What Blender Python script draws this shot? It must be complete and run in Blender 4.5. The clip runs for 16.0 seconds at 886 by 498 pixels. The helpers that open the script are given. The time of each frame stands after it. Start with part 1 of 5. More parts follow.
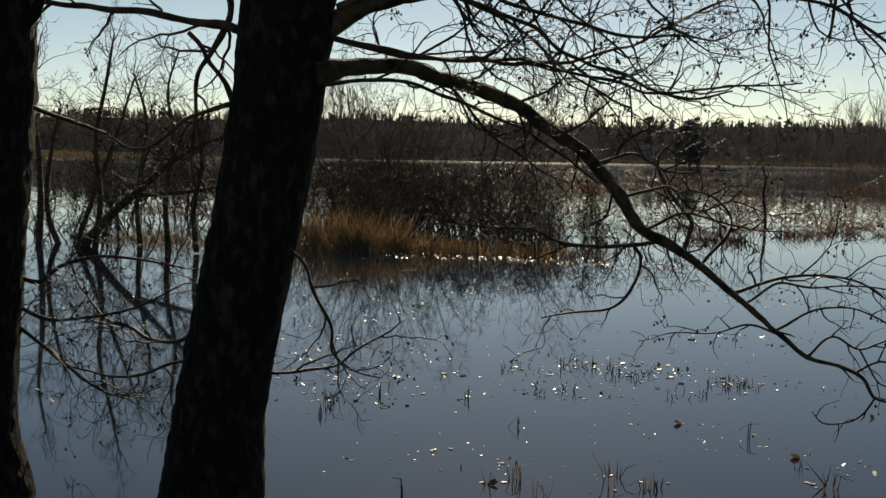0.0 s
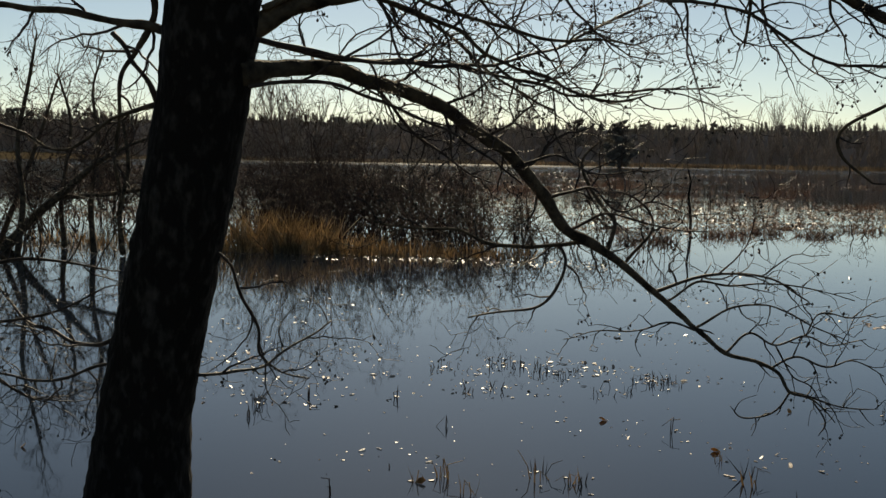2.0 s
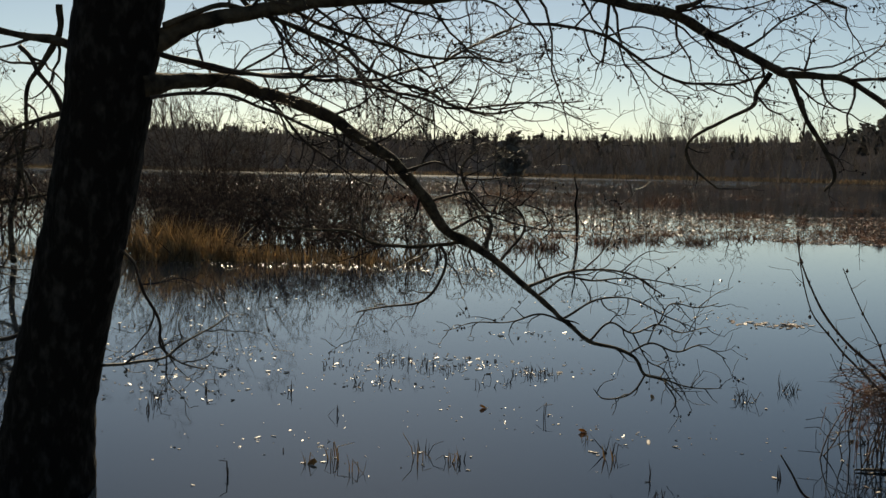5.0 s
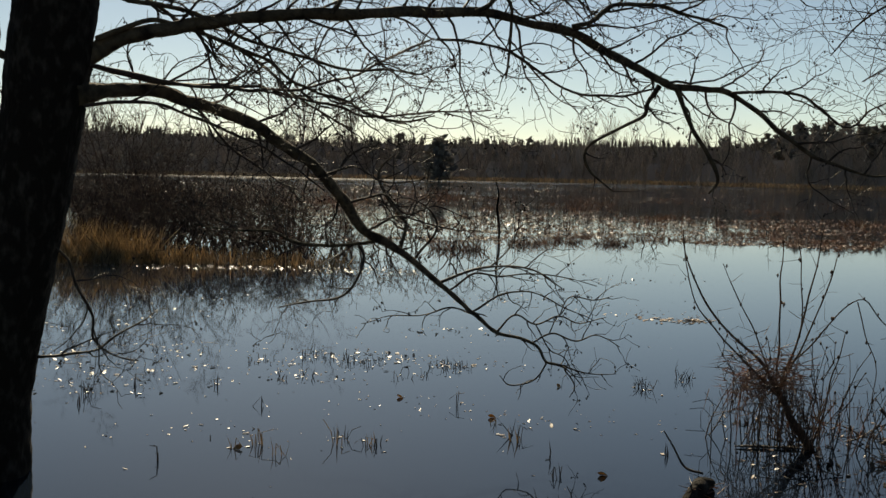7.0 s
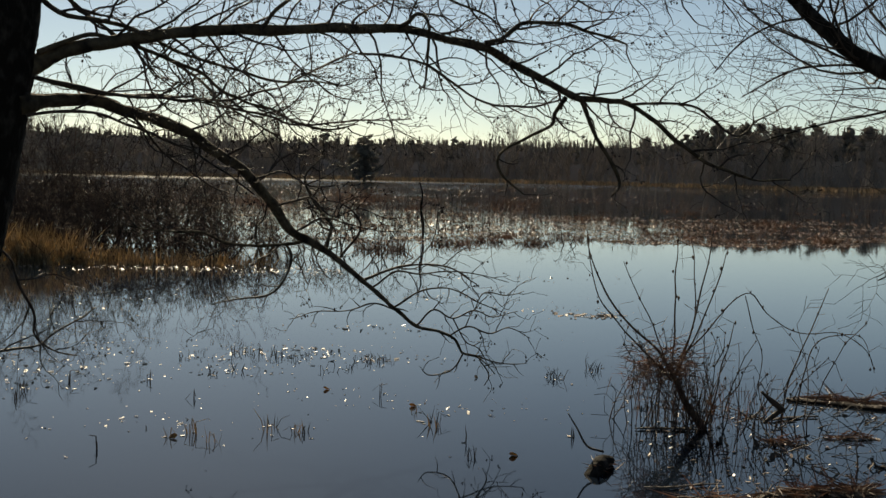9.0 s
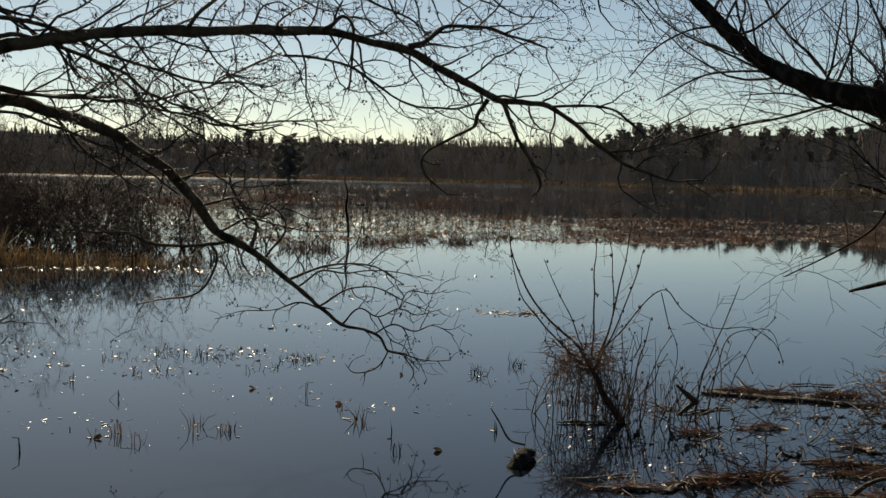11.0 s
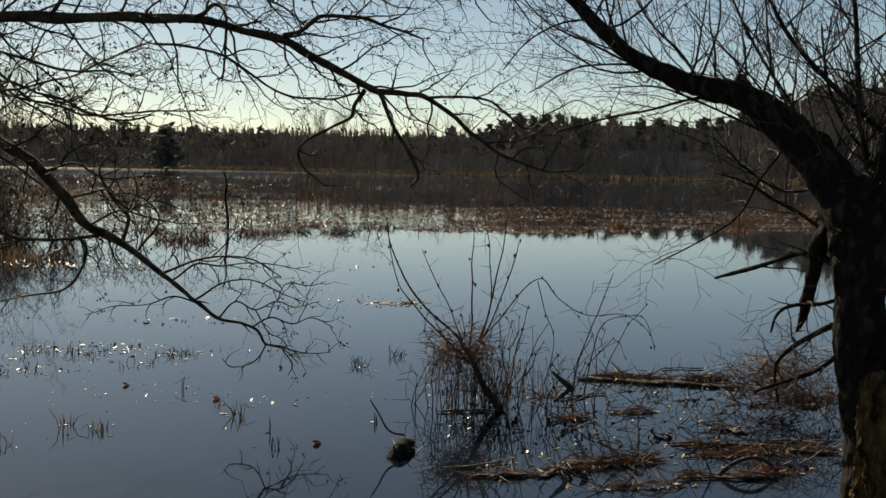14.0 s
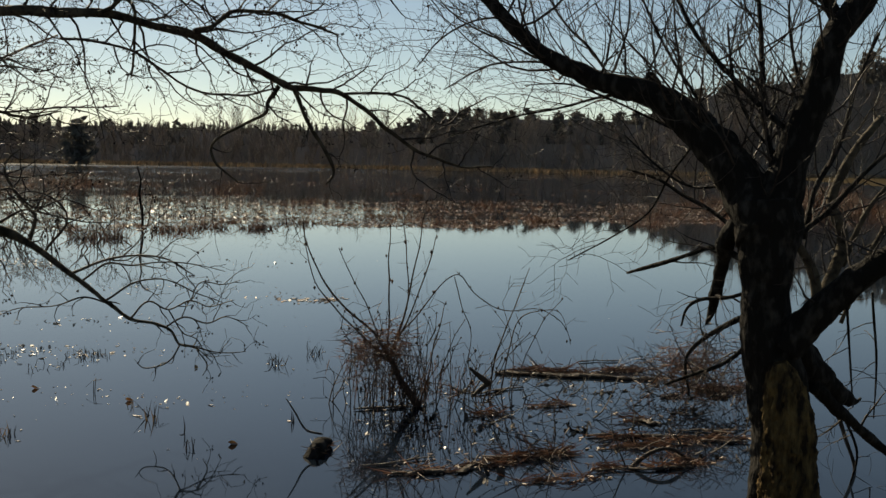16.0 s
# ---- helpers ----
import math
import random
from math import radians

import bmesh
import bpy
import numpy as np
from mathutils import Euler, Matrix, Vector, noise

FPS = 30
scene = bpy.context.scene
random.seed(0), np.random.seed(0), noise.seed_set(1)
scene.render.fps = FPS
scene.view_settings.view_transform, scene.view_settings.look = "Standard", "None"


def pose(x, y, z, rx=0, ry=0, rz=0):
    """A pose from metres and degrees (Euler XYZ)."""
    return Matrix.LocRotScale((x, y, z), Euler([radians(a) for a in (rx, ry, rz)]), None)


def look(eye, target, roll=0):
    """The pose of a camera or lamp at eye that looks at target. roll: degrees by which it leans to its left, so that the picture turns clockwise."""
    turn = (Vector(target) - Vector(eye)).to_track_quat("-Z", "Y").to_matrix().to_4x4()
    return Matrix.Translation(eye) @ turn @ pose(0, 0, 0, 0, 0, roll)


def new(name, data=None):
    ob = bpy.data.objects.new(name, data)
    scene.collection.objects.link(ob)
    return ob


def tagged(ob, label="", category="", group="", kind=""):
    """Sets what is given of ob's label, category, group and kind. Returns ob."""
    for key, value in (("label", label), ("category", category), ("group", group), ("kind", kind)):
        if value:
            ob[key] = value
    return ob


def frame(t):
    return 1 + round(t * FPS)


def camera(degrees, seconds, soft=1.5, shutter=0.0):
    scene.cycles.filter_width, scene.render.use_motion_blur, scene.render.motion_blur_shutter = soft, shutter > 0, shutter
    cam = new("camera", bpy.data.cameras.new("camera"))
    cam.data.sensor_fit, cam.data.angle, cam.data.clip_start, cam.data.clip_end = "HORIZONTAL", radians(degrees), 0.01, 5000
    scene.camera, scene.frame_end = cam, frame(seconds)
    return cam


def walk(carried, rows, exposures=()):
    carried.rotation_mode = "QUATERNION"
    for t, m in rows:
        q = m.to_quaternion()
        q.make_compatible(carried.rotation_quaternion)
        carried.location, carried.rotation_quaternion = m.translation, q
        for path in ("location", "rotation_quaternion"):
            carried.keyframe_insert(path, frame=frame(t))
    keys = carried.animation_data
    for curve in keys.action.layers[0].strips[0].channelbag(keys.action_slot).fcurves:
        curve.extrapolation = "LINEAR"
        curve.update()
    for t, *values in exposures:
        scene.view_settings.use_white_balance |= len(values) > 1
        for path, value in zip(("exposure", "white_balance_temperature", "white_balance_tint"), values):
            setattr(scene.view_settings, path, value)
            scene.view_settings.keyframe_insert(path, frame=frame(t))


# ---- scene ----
# ---------------------------------------------------------------- camera
cam = camera(45.31, 16.0)
PATH = [
    (0, -0.3446, 1.3634, 1.5673, 17.194, -5.247, -0.756),
    (0.5, -0.3432, 1.3677, 1.5670, 16.276, -5.219, -0.775),
    (1, -0.3363, 1.3692, 1.5667, 15.358, -5.187, -0.794),
    (1.5, -0.3262, 1.3617, 1.5663, 14.441, -5.149, -0.811),
    (2, -0.3090, 1.3277, 1.5659, 13.524, -5.101, -0.828),
    (2.5, -0.2906, 1.2654, 1.5658, 12.608, -5.045, -0.851),
    (3, -0.2600, 1.1996, 1.5608, 11.687, -4.925, -0.879),
    (3.5, -0.2404, 1.1346, 1.5565, 10.766, -4.805, -0.909),
    (4, -0.2205, 1.0581, 1.5530, 9.838, -4.692, -0.940),
    (6.5, -0.0668, 0.5581, 1.5494, 5.018, -4.251, -1.092),
    (7, -0.0444, 0.4447, 1.5560, 4.022, -4.223, -1.111),
    (7.5, -0.0340, 0.3366, 1.5632, 3.023, -4.202, -1.127),
    (8, -0.0200, 0.2156, 1.5715, 2.016, -4.182, -1.143),
    (8.5, -0.0092, 0.0936, 1.5798, 1.008, -4.162, -1.157),
    (9, 0.0012, -0.0064, 1.5869, -0.000, -4.146, -1.170),
    (11.5, 0.0070, -0.1214, 1.5986, -5.049, -4.152, -1.228),
    (12, 0.0221, -0.1207, 1.5997, -6.094, -4.215, -1.226),
    (12.5, 0.0274, -0.1181, 1.5983, -7.142, -4.304, -1.216),
    (13, 0.0422, -0.1204, 1.5987, -8.200, -4.395, -1.199),
    (13.5, 0.0446, -0.1178, 1.6026, -9.257, -4.476, -1.174),
    (14, 0.0394, -0.1211, 1.6066, -10.315, -4.554, -1.141),
    (14.5, 0.0381, -0.1212, 1.6104, -11.380, -4.627, -1.107),
    (15, 0.0446, -0.1223, 1.6144, -12.454, -4.693, -1.068),
    (15.5, 0.0554, -0.1203, 1.6190, -13.536, -4.750, -1.024),
    (16, 0.0668, -0.1208, 1.6241, -14.620, -4.801, -0.977),
]
walk(cam, [(t, pose(x, y, z, 90 + pitch, roll, yaw)) for t, x, y, z, yaw, pitch, roll in PATH],
     exposures=[(0.0, 0.54, 8250, 5.0), (16.0, 0.54, 8250, 5.0)])

# ---------------------------------------------------------------- daylight
SUN_AZ, SUN_EL = -14.0, 32.0
world = bpy.data.worlds.new("sky")
scene.world = world
world.use_nodes = True
wn = world.node_tree
sky = wn.nodes.new("ShaderNodeTexSky")
sky.sky_type, sky.sun_disc = "NISHITA", False
sky.sun_elevation, sky.sun_rotation = radians(SUN_EL), radians(SUN_AZ)
sky.air_density, sky.dust_density, sky.ozone_density = 0.68, 0.14, 1.6
background = wn.nodes["Background"]
background.inputs["Strength"].default_value = 0.058
wn.links.new(sky.outputs["Color"], background.inputs["Color"])
sun_data = bpy.data.lights.new("sun", "SUN")
sun_data.energy, sun_data.angle, sun_data.color = 4.6, radians(0.55), (1.0, 0.93, 0.82)
sun = new("sun", sun_data)
aim = Vector((math.sin(radians(SUN_AZ)) * math.cos(radians(SUN_EL)), math.cos(radians(SUN_AZ)) * math.cos(radians(SUN_EL)), math.sin(radians(SUN_EL))))
sun.matrix_world = look(aim * 60, (0, 0, 0))


# ---------------------------------------------------------------- materials
def material(name, low, high, scale=6.0, rough=0.8, bump=0.3, spec=0.3, stretch=(1, 1, 1), detail=6.0, vary=0.25, bump_scale=None, coords="Object", glow=0.0, edge=(0.32, 0.68)):
    """Two-tone noisy surface, varied from piece to piece, with fine relief."""
    mat = bpy.data.materials.new(name)
    mat.use_nodes = True
    n, links = mat.node_tree.nodes, mat.node_tree.links
    bsdf = n["Principled BSDF"]
    bsdf.inputs["Roughness"].default_value = rough
    bsdf.inputs["Specular IOR Level"].default_value = spec
    tex = n.new("ShaderNodeTexCoord")
    place = n.new("ShaderNodeMapping")
    place.inputs["Scale"].default_value = stretch
    links.new(tex.outputs[coords], place.inputs["Vector"])
    big = n.new("ShaderNodeTexNoise")
    big.inputs["Scale"].default_value, big.inputs["Detail"].default_value = scale, detail
    links.new(place.outputs["Vector"], big.inputs["Vector"])
    ramp = n.new("ShaderNodeValToRGB")
    ramp.color_ramp.elements[0].position, ramp.color_ramp.elements[1].position = edge
    ramp.color_ramp.elements[0].color, ramp.color_ramp.elements[1].color = (*low, 1), (*high, 1)
    links.new(big.outputs["Fac"], ramp.inputs["Fac"])
    geo = n.new("ShaderNodeNewGeometry")
    spread = n.new("ShaderNodeMapRange")
    spread.inputs["To Min"].default_value, spread.inputs["To Max"].default_value = 1 - vary, 1 + vary
    links.new(geo.outputs["Random Per Island"], spread.inputs["Value"])
    hsv = n.new("ShaderNodeHueSaturation")
    links.new(spread.outputs["Result"], hsv.inputs["Value"])
    links.new(ramp.outputs["Color"], hsv.inputs["Color"])
    links.new(hsv.outputs["Color"], bsdf.inputs["Base Color"])
    if glow:
        thin = n.new("ShaderNodeBsdfTranslucent")
        links.new(hsv.outputs["Color"], thin.inputs["Color"])
        mixer = n.new("ShaderNodeMixShader")
        mixer.inputs["Fac"].default_value = glow
        links.new(bsdf.outputs["BSDF"], mixer.inputs[1])
        links.new(thin.outputs["BSDF"], mixer.inputs[2])
        links.new(mixer.outputs["Shader"], n["Material Output"].inputs["Surface"])
    if bump:
        fine = n.new("ShaderNodeTexNoise")
        fine.inputs["Scale"].default_value, fine.inputs["Detail"].default_value = bump_scale or scale * 4, 8.0
        links.new(place.outputs["Vector"], fine.inputs["Vector"])
        relief = n.new("ShaderNodeBump")
        relief.inputs["Strength"].default_value, relief.inputs["Distance"].default_value = bump, 0.02
        links.new(fine.outputs["Fac"], relief.inputs["Height"])
        links.new(relief.outputs["Normal"], bsdf.inputs["Normal"])
    return mat


def water_material():
    mat = bpy.data.materials.new("flood_water")
    mat.use_nodes = True
    n, links = mat.node_tree.nodes, mat.node_tree.links
    bsdf = n["Principled BSDF"]
    bsdf.inputs["Base Color"].default_value = (0.0055, 0.009, 0.015, 1)
    bsdf.inputs["Roughness"].default_value = 0.03
    bsdf.inputs["IOR"].default_value = 1.5
    tex = n.new("ShaderNodeTexCoord")
    wide = n.new("ShaderNodeTexNoise")
    wide.inputs["Scale"].default_value, wide.inputs["Detail"].default_value = 0.09, 2.0
    links.new(tex.outputs["Object"], wide.inputs["Vector"])
    calm = n.new("ShaderNodeMapRange")
    calm.inputs["From Min"].default_value, calm.inputs["From Max"].default_value = 0.42, 0.66
    calm.inputs["To Min"].default_value, calm.inputs["To Max"].default_value = 0.0025, 0.012
    links.new(wide.outputs["Fac"], calm.inputs["Value"])
    ripple = n.new("ShaderNodeTexNoise")
    ripple.inputs["Scale"].default_value, ripple.inputs["Detail"].default_value = 5.0, 3.0
    links.new(tex.outputs["Object"], ripple.inputs["Vector"])
    apart = n.new("ShaderNodeSeparateXYZ")
    links.new(tex.outputs["Object"], apart.inputs["Vector"])
    breeze = n.new("ShaderNodeMapRange")
    breeze.inputs["From Min"].default_value, breeze.inputs["From Max"].default_value = 27.0, 75.0
    breeze.inputs["To Min"].default_value, breeze.inputs["To Max"].default_value = 1.0, 15.0
    links.new(apart.outputs["Y"], breeze.inputs["Value"])
    ruffle = n.new("ShaderNodeMath")
    ruffle.operation = "MULTIPLY"
    links.new(calm.outputs["Result"], ruffle.inputs[0])
    lane = n.new("ShaderNodeMapRange")
    lane.inputs["From Min"].default_value, lane.inputs["From Max"].default_value = -3.0, 9.0
    lane.inputs["To Min"].default_value, lane.inputs["To Max"].default_value = 1.0, 0.4
    links.new(apart.outputs["X"], lane.inputs["Value"])
    open_far = n.new("ShaderNodeMapRange")
    open_far.inputs["From Min"].default_value, open_far.inputs["From Max"].default_value = 88.0, 130.0
    open_far.inputs["To Min"].default_value, open_far.inputs["To Max"].default_value = 0.0, 3.0
    links.new(apart.outputs["Y"], open_far.inputs["Value"])
    wind = n.new("ShaderNodeMath")
    wind.operation = "ADD"
    links.new(lane.outputs["Result"], wind.inputs[0])
    links.new(open_far.outputs["Result"], wind.inputs[1])
    gust = n.new("ShaderNodeMath")
    gust.operation = "MULTIPLY"
    links.new(breeze.outputs["Result"], gust.inputs[0])
    links.new(wind.outputs["Value"], gust.inputs[1])
    links.new(gust.outputs["Value"], ruffle.inputs[1])
    sheen = n.new("ShaderNodeMapRange")
    sheen.inputs["From Min"].default_value, sheen.inputs["From Max"].default_value = 122.0, 158.0
    sheen.inputs["To Min"].default_value, sheen.inputs["To Max"].default_value = 0.03, 0.15
    links.new(apart.outputs["Y"], sheen.inputs["Value"])
    links.new(sheen.outputs["Result"], bsdf.inputs["Roughness"])
    relief = n.new("ShaderNodeBump")
    relief.inputs["Distance"].default_value = 0.05
    links.new(ruffle.outputs["Value"], relief.inputs["Strength"])
    links.new(ripple.outputs["Fac"], relief.inputs["Height"])
    links.new(relief.outputs["Normal"], bsdf.inputs["Normal"])
    return mat


WATER = water_material()
MUD = material("wet_mud", (0.025, 0.02, 0.014), (0.07, 0.055, 0.035), 1.5, 0.95, 0.5, 0.0)
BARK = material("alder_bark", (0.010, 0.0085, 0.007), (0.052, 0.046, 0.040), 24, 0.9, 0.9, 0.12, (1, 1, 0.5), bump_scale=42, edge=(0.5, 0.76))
LIMB = material("alder_limb_bark", (0.016, 0.013, 0.010), (0.10, 0.08, 0.055), 14, 0.9, 0.9, 0.15, bump_scale=40)
TWIG = material("dark_twig", (0.018, 0.014, 0.012), (0.06, 0.045, 0.036), 14, 0.65, 0.2, 0.2)
CONE = material("alder_cone", (0.012, 0.009, 0.007), (0.035, 0.025, 0.02), 30, 0.8, 0.2)
MOSSY = material("mossy_bark", (0.020, 0.014, 0.010), (0.17, 0.112, 0.046), 30, 0.95, 1.0, 0.1, (1, 1, 0.28), bump_scale=70, edge=(0.38, 0.68))
REED = material("dry_reed", (0.15, 0.098, 0.075), (0.34, 0.23, 0.168), 2.5, 0.5, 0.1, 0.4, vary=0.45, glow=0.6)
STRAW = material("dry_straw_grass", (0.24, 0.18, 0.105), (0.48, 0.37, 0.235), 2.5, 0.6, 0.1, 0.3, vary=0.5, glow=0.55)
SHORE = material("far_shore_grass", (0.22, 0.175, 0.125), (0.42, 0.335, 0.24), 0.4, 0.8, 0.0, 0.1, vary=0.4, glow=0.5)
SHRUB = material("bare_shrub_twig", (0.036, 0.025, 0.020), (0.12, 0.080, 0.060), 3, 0.8, 0.1, 0.1, vary=0.55, glow=0.12)
# Needle colour lifted above real foliage to stand in for distance haze.
HAZED_CONIFER = material("hazed_conifer", (0.17, 0.165, 0.152), (0.27, 0.255, 0.235), 0.6, 0.9, 0.0, 0.1, vary=0.3, glow=0.6)
# Grey alder and birch bark, its tone also raised to carry haze.
BROADLEAF = material("hazed_bare_wood", (0.21, 0.18, 0.16), (0.38, 0.33, 0.29), 0.15, 1.0, 0.0, 0.0, vary=0.3, glow=0.25)
# Backing between the far trees, painted paler in place of aerial haze.
HAZED_DEPTH = material("hazed_wood_depth", (0.20, 0.175, 0.16), (0.34, 0.30, 0.27), 0.12, 1.0, 0.0, 0.0, (1, 1, 0.35), vary=0.1)
DRIFT = material("wet_driftwood", (0.016, 0.012, 0.009), (0.07, 0.05, 0.036), 9, 0.7, 0.9, 0.25, (1, 1, 1))
LEAF = material("dead_leaf", (0.20, 0.12, 0.04), (0.42, 0.27, 0.10), 30, 0.4, 0.2, 0.5, vary=0.4, glow=0.5)
WET = material("wet_plant_scrap", (0.20, 0.14, 0.10), (0.48, 0.36, 0.27), 8, 0.45, 0.3, 0.5, vary=0.5)


# ---------------------------------------------------------------- mesh helpers
class Geo:
    """Collects tubes and faces for one mesh."""

    def __init__(self):
        self.v, self.f, self.n = [], [], 0

    def add(self, verts, faces):
        self.v.extend(verts)
        self.f.extend([tuple(i + self.n for i in fc) for fc in faces])
        self.n += len(verts)

    def tube(self, path, radii, sides=5, rough=0.0, cap=True, grain=9):
        path = [Vector(p) for p in path]
        verts, faces = [], []
        side = None
        for i, p in enumerate(path):
            d = path[min(i + 1, len(path) - 1)] - path[max(i - 1, 0)]
            d = d.normalized() if d.length > 1e-9 else Vector((0, 0, 1))
            if side is None:
                side = d.orthogonal().normalized()
            side = side - d * side.dot(d)
            side = side.normalized() if side.length > 1e-6 else d.orthogonal().normalized()
            other = d.cross(side)
            for k in range(sides):
                a = 2 * math.pi * k / sides
                r = radii[i]
                if rough:
                    q = p + (side * math.cos(a) + other * math.sin(a)) * r
                    q = Vector((q.x, q.y, q.z * (0.35 if grain > 9 else 1.0)))
                    r *= 1 + rough * noise.noise(q * grain) + rough * 0.7 * noise.noise(q * grain * 2.6)
                verts.append(p + (side * math.cos(a) + other * math.sin(a)) * r)
        for i in range(len(path) - 1):
            for k in range(sides):
                a, b = i * sides + k, i * sides + (k + 1) % sides
                faces.append((a, b, b + sides, a + sides))
        if cap:
            faces.append(tuple(range(sides))[::-1])
            faces.append(tuple(range((len(path) - 1) * sides, len(path) * sides)))
        self.add(verts, faces)

    def blade(self, base, tip, width, bend=(0, 0, 0)):
        """A folded leaf blade with a keel: six triangles."""
        base, tip = Vector(base), Vector(tip)
        mid = (base + tip) / 2 + Vector(bend)
        d = (tip - base)
        s = d.cross(Vector((random.uniform(-1, 1), random.uniform(-1, 1), 0.2)))
        s = s.normalized() * width / 2 if s.length > 1e-9 else Vector((width / 2, 0, 0))
        keel = s.cross(d).normalized() * width * 0.35 if d.length > 1e-9 else Vector((0, 0, 0))
        self.add([base - s, base + s, base + keel, mid - s * 0.8, mid + s * 0.8, mid + keel * 0.8, tip],
                 [(0, 2, 5, 3), (2, 1, 4, 5), (1, 0, 3, 4), (3, 5, 6), (5, 4, 6), (4, 3, 6)])

    def lump(self, c, r, squash=1.0):
        """A small uneven eight-sided lump."""
        c = Vector(c)
        o = [Vector((1, 0, 0)), Vector((-1, 0, 0)), Vector((0, 1, 0)), Vector((0, -1, 0)), Vector((0, 0, squash)), Vector((0, 0, -squash))]
        self.add([c + p * r * random.uniform(0.7, 1.25) for p in o],
                 [(0, 2, 4), (2, 1, 4), (1, 3, 4), (3, 0, 4), (2, 0, 5), (1, 2, 5), (3, 1, 5), (0, 3, 5)])

    def mesh(self, name, mat, smooth=False):
        me = bpy.data.meshes.new(name)
        me.from_pydata([tuple(p) for p in self.v], [], self.f)
        me.materials.append(mat)
        if smooth:
            me.polygons.foreach_set("use_smooth", [True] * len(me.polygons))
        me.update()
        return me


def thing(name, label, category, at=(0, 0, 0), group="", kind=""):
    ob = new(name)
    ob.empty_display_size = 0.1
    ob.location = at
    return tagged(ob, label, category, group, kind)


def part(name, geo, mat, parent, label="", smooth=False, kind=""):
    ob = new(name, geo.mesh(name, mat, smooth))
    if parent is not None:
        ob.parent = parent
        ob.matrix_parent_inverse = Matrix.Translation(parent.location).inverted()
    return tagged(ob, label, kind=kind)


def spline(points, steps=6):
    """Smooth path through (x, y, z, r) points, with r carried along."""
    p = [np.array(q, float) for q in points]
    p = [2 * p[0] - p[1]] + p + [2 * p[-1] - p[-2]]
    out = []
    for i in range(1, len(p) - 2):
        for s in range(steps):
            t = s / steps
            a, b, c, d = p[i - 1], p[i], p[i + 1], p[i + 2]
            out.append(0.5 * (2 * b + (c - a) * t + (2 * a - 5 * b + 4 * c - d) * t * t + (3 * b - a - 3 * c + d) * t ** 3))
    out.append(p[-2])
    return [Vector(q[:3]) for q in out], [max(float(q[3]), 0.0008) for q in out]


def rand_dir(zlow=-1.0, zhigh=1.0):
    a = random.uniform(0, 2 * math.pi)
    z = random.uniform(zlow, zhigh)
    h = math.sqrt(max(0, 1 - z * z))
    return Vector((h * math.cos(a), h * math.sin(a), z))


def grow(geo, start, way, length, radius, level, pull=(0, 0, 0.1), zig=0.35, cones=None, sides=4, kids=1.0, catkins=0.2, least=0.0013):
    """A crooked twig that carries finer twigs, and cones at its ends."""
    step = max(0.035, length / 9)
    p, d = Vector(start), Vector(way).normalized()
    path, radii = [p.copy()], [radius]
    count = max(3, int(length / step))
    side = random.choice((-1, 1))
    pull = Vector(pull)
    for i in range(count):
        t = (i + 1) / count
        d = (d + rand_dir() * zig + pull * 0.35).normalized()
        p = p + d * step * random.uniform(0.8, 1.2)
        path.append(p.copy())
        radii.append(max(radius * (1 - 0.72 * t), least * 0.8))
        if level > 0 and i > 0 and random.random() < 0.62 * kids:
            side = -side
            flat = d.cross(Vector((random.uniform(-0.5, 0.5), -1, random.uniform(-0.5, 0.5))))
            flat = flat.normalized() if flat.length > 0.01 else rand_dir()
            grow(geo, p, d * 0.75 + flat * side * 0.85 + rand_dir() * 0.3, length * random.uniform(0.28, 0.55) * (1 - 0.4 * t),
                 max(radii[-1] * 0.62, least), level - 1, pull, zig, cones, max(3, sides - 1), kids, catkins, least)
    geo.tube(path, radii, sides, cap=False)
    if cones is not None and level <= 1 and random.random() < catkins:
        for _ in range(random.randint(1, 4)):
            q = p + rand_dir(-1, 0.3) * random.uniform(0.01, 0.05)
            geo.tube([p, q], [0.0012, 0.001], 3, cap=False)
            cones.lump(q, random.uniform(0.005, 0.008), 1.3)


# ---------------------------------------------------------------- ground and water
def ground_height(x, y):
    h = 0.0
    near = (4.2 - y + 0.25 * math.sin(x * 0.9)) * 0.14
    near = max(-0.55, min(0.45, near))
    far = (y - 168 + 5 * math.sin(x * 0.02)) * 0.05
    far = max(-0.55, min(0.22, far))
    right = max(-0.55, min(0.22, (x - 0.42 * y - 26) * 0.05)) if y > 20 else -0.55
    left = max(-0.55, min(0.9, (-x - 70 - 0.2 * y) * 0.05))
    return max(near, far, right, left) + 0.05 * noise.noise(Vector((x * 0.4, y * 0.4, 0)))


def graded(lo, hi, fine_lo, fine_hi, step, ratio=1.22):
    mid = list(np.arange(fine_lo, fine_hi + 1e-6, step))
    s, v = step, fine_lo
    low = []
    while v > lo:
        s *= ratio
        v -= s
        low.append(max(v, lo))
    s, v = step, fine_hi
    high = []
    while v < hi:
        s *= ratio
        v += s
        high.append(min(v, hi))
    return low[::-1] + mid + high


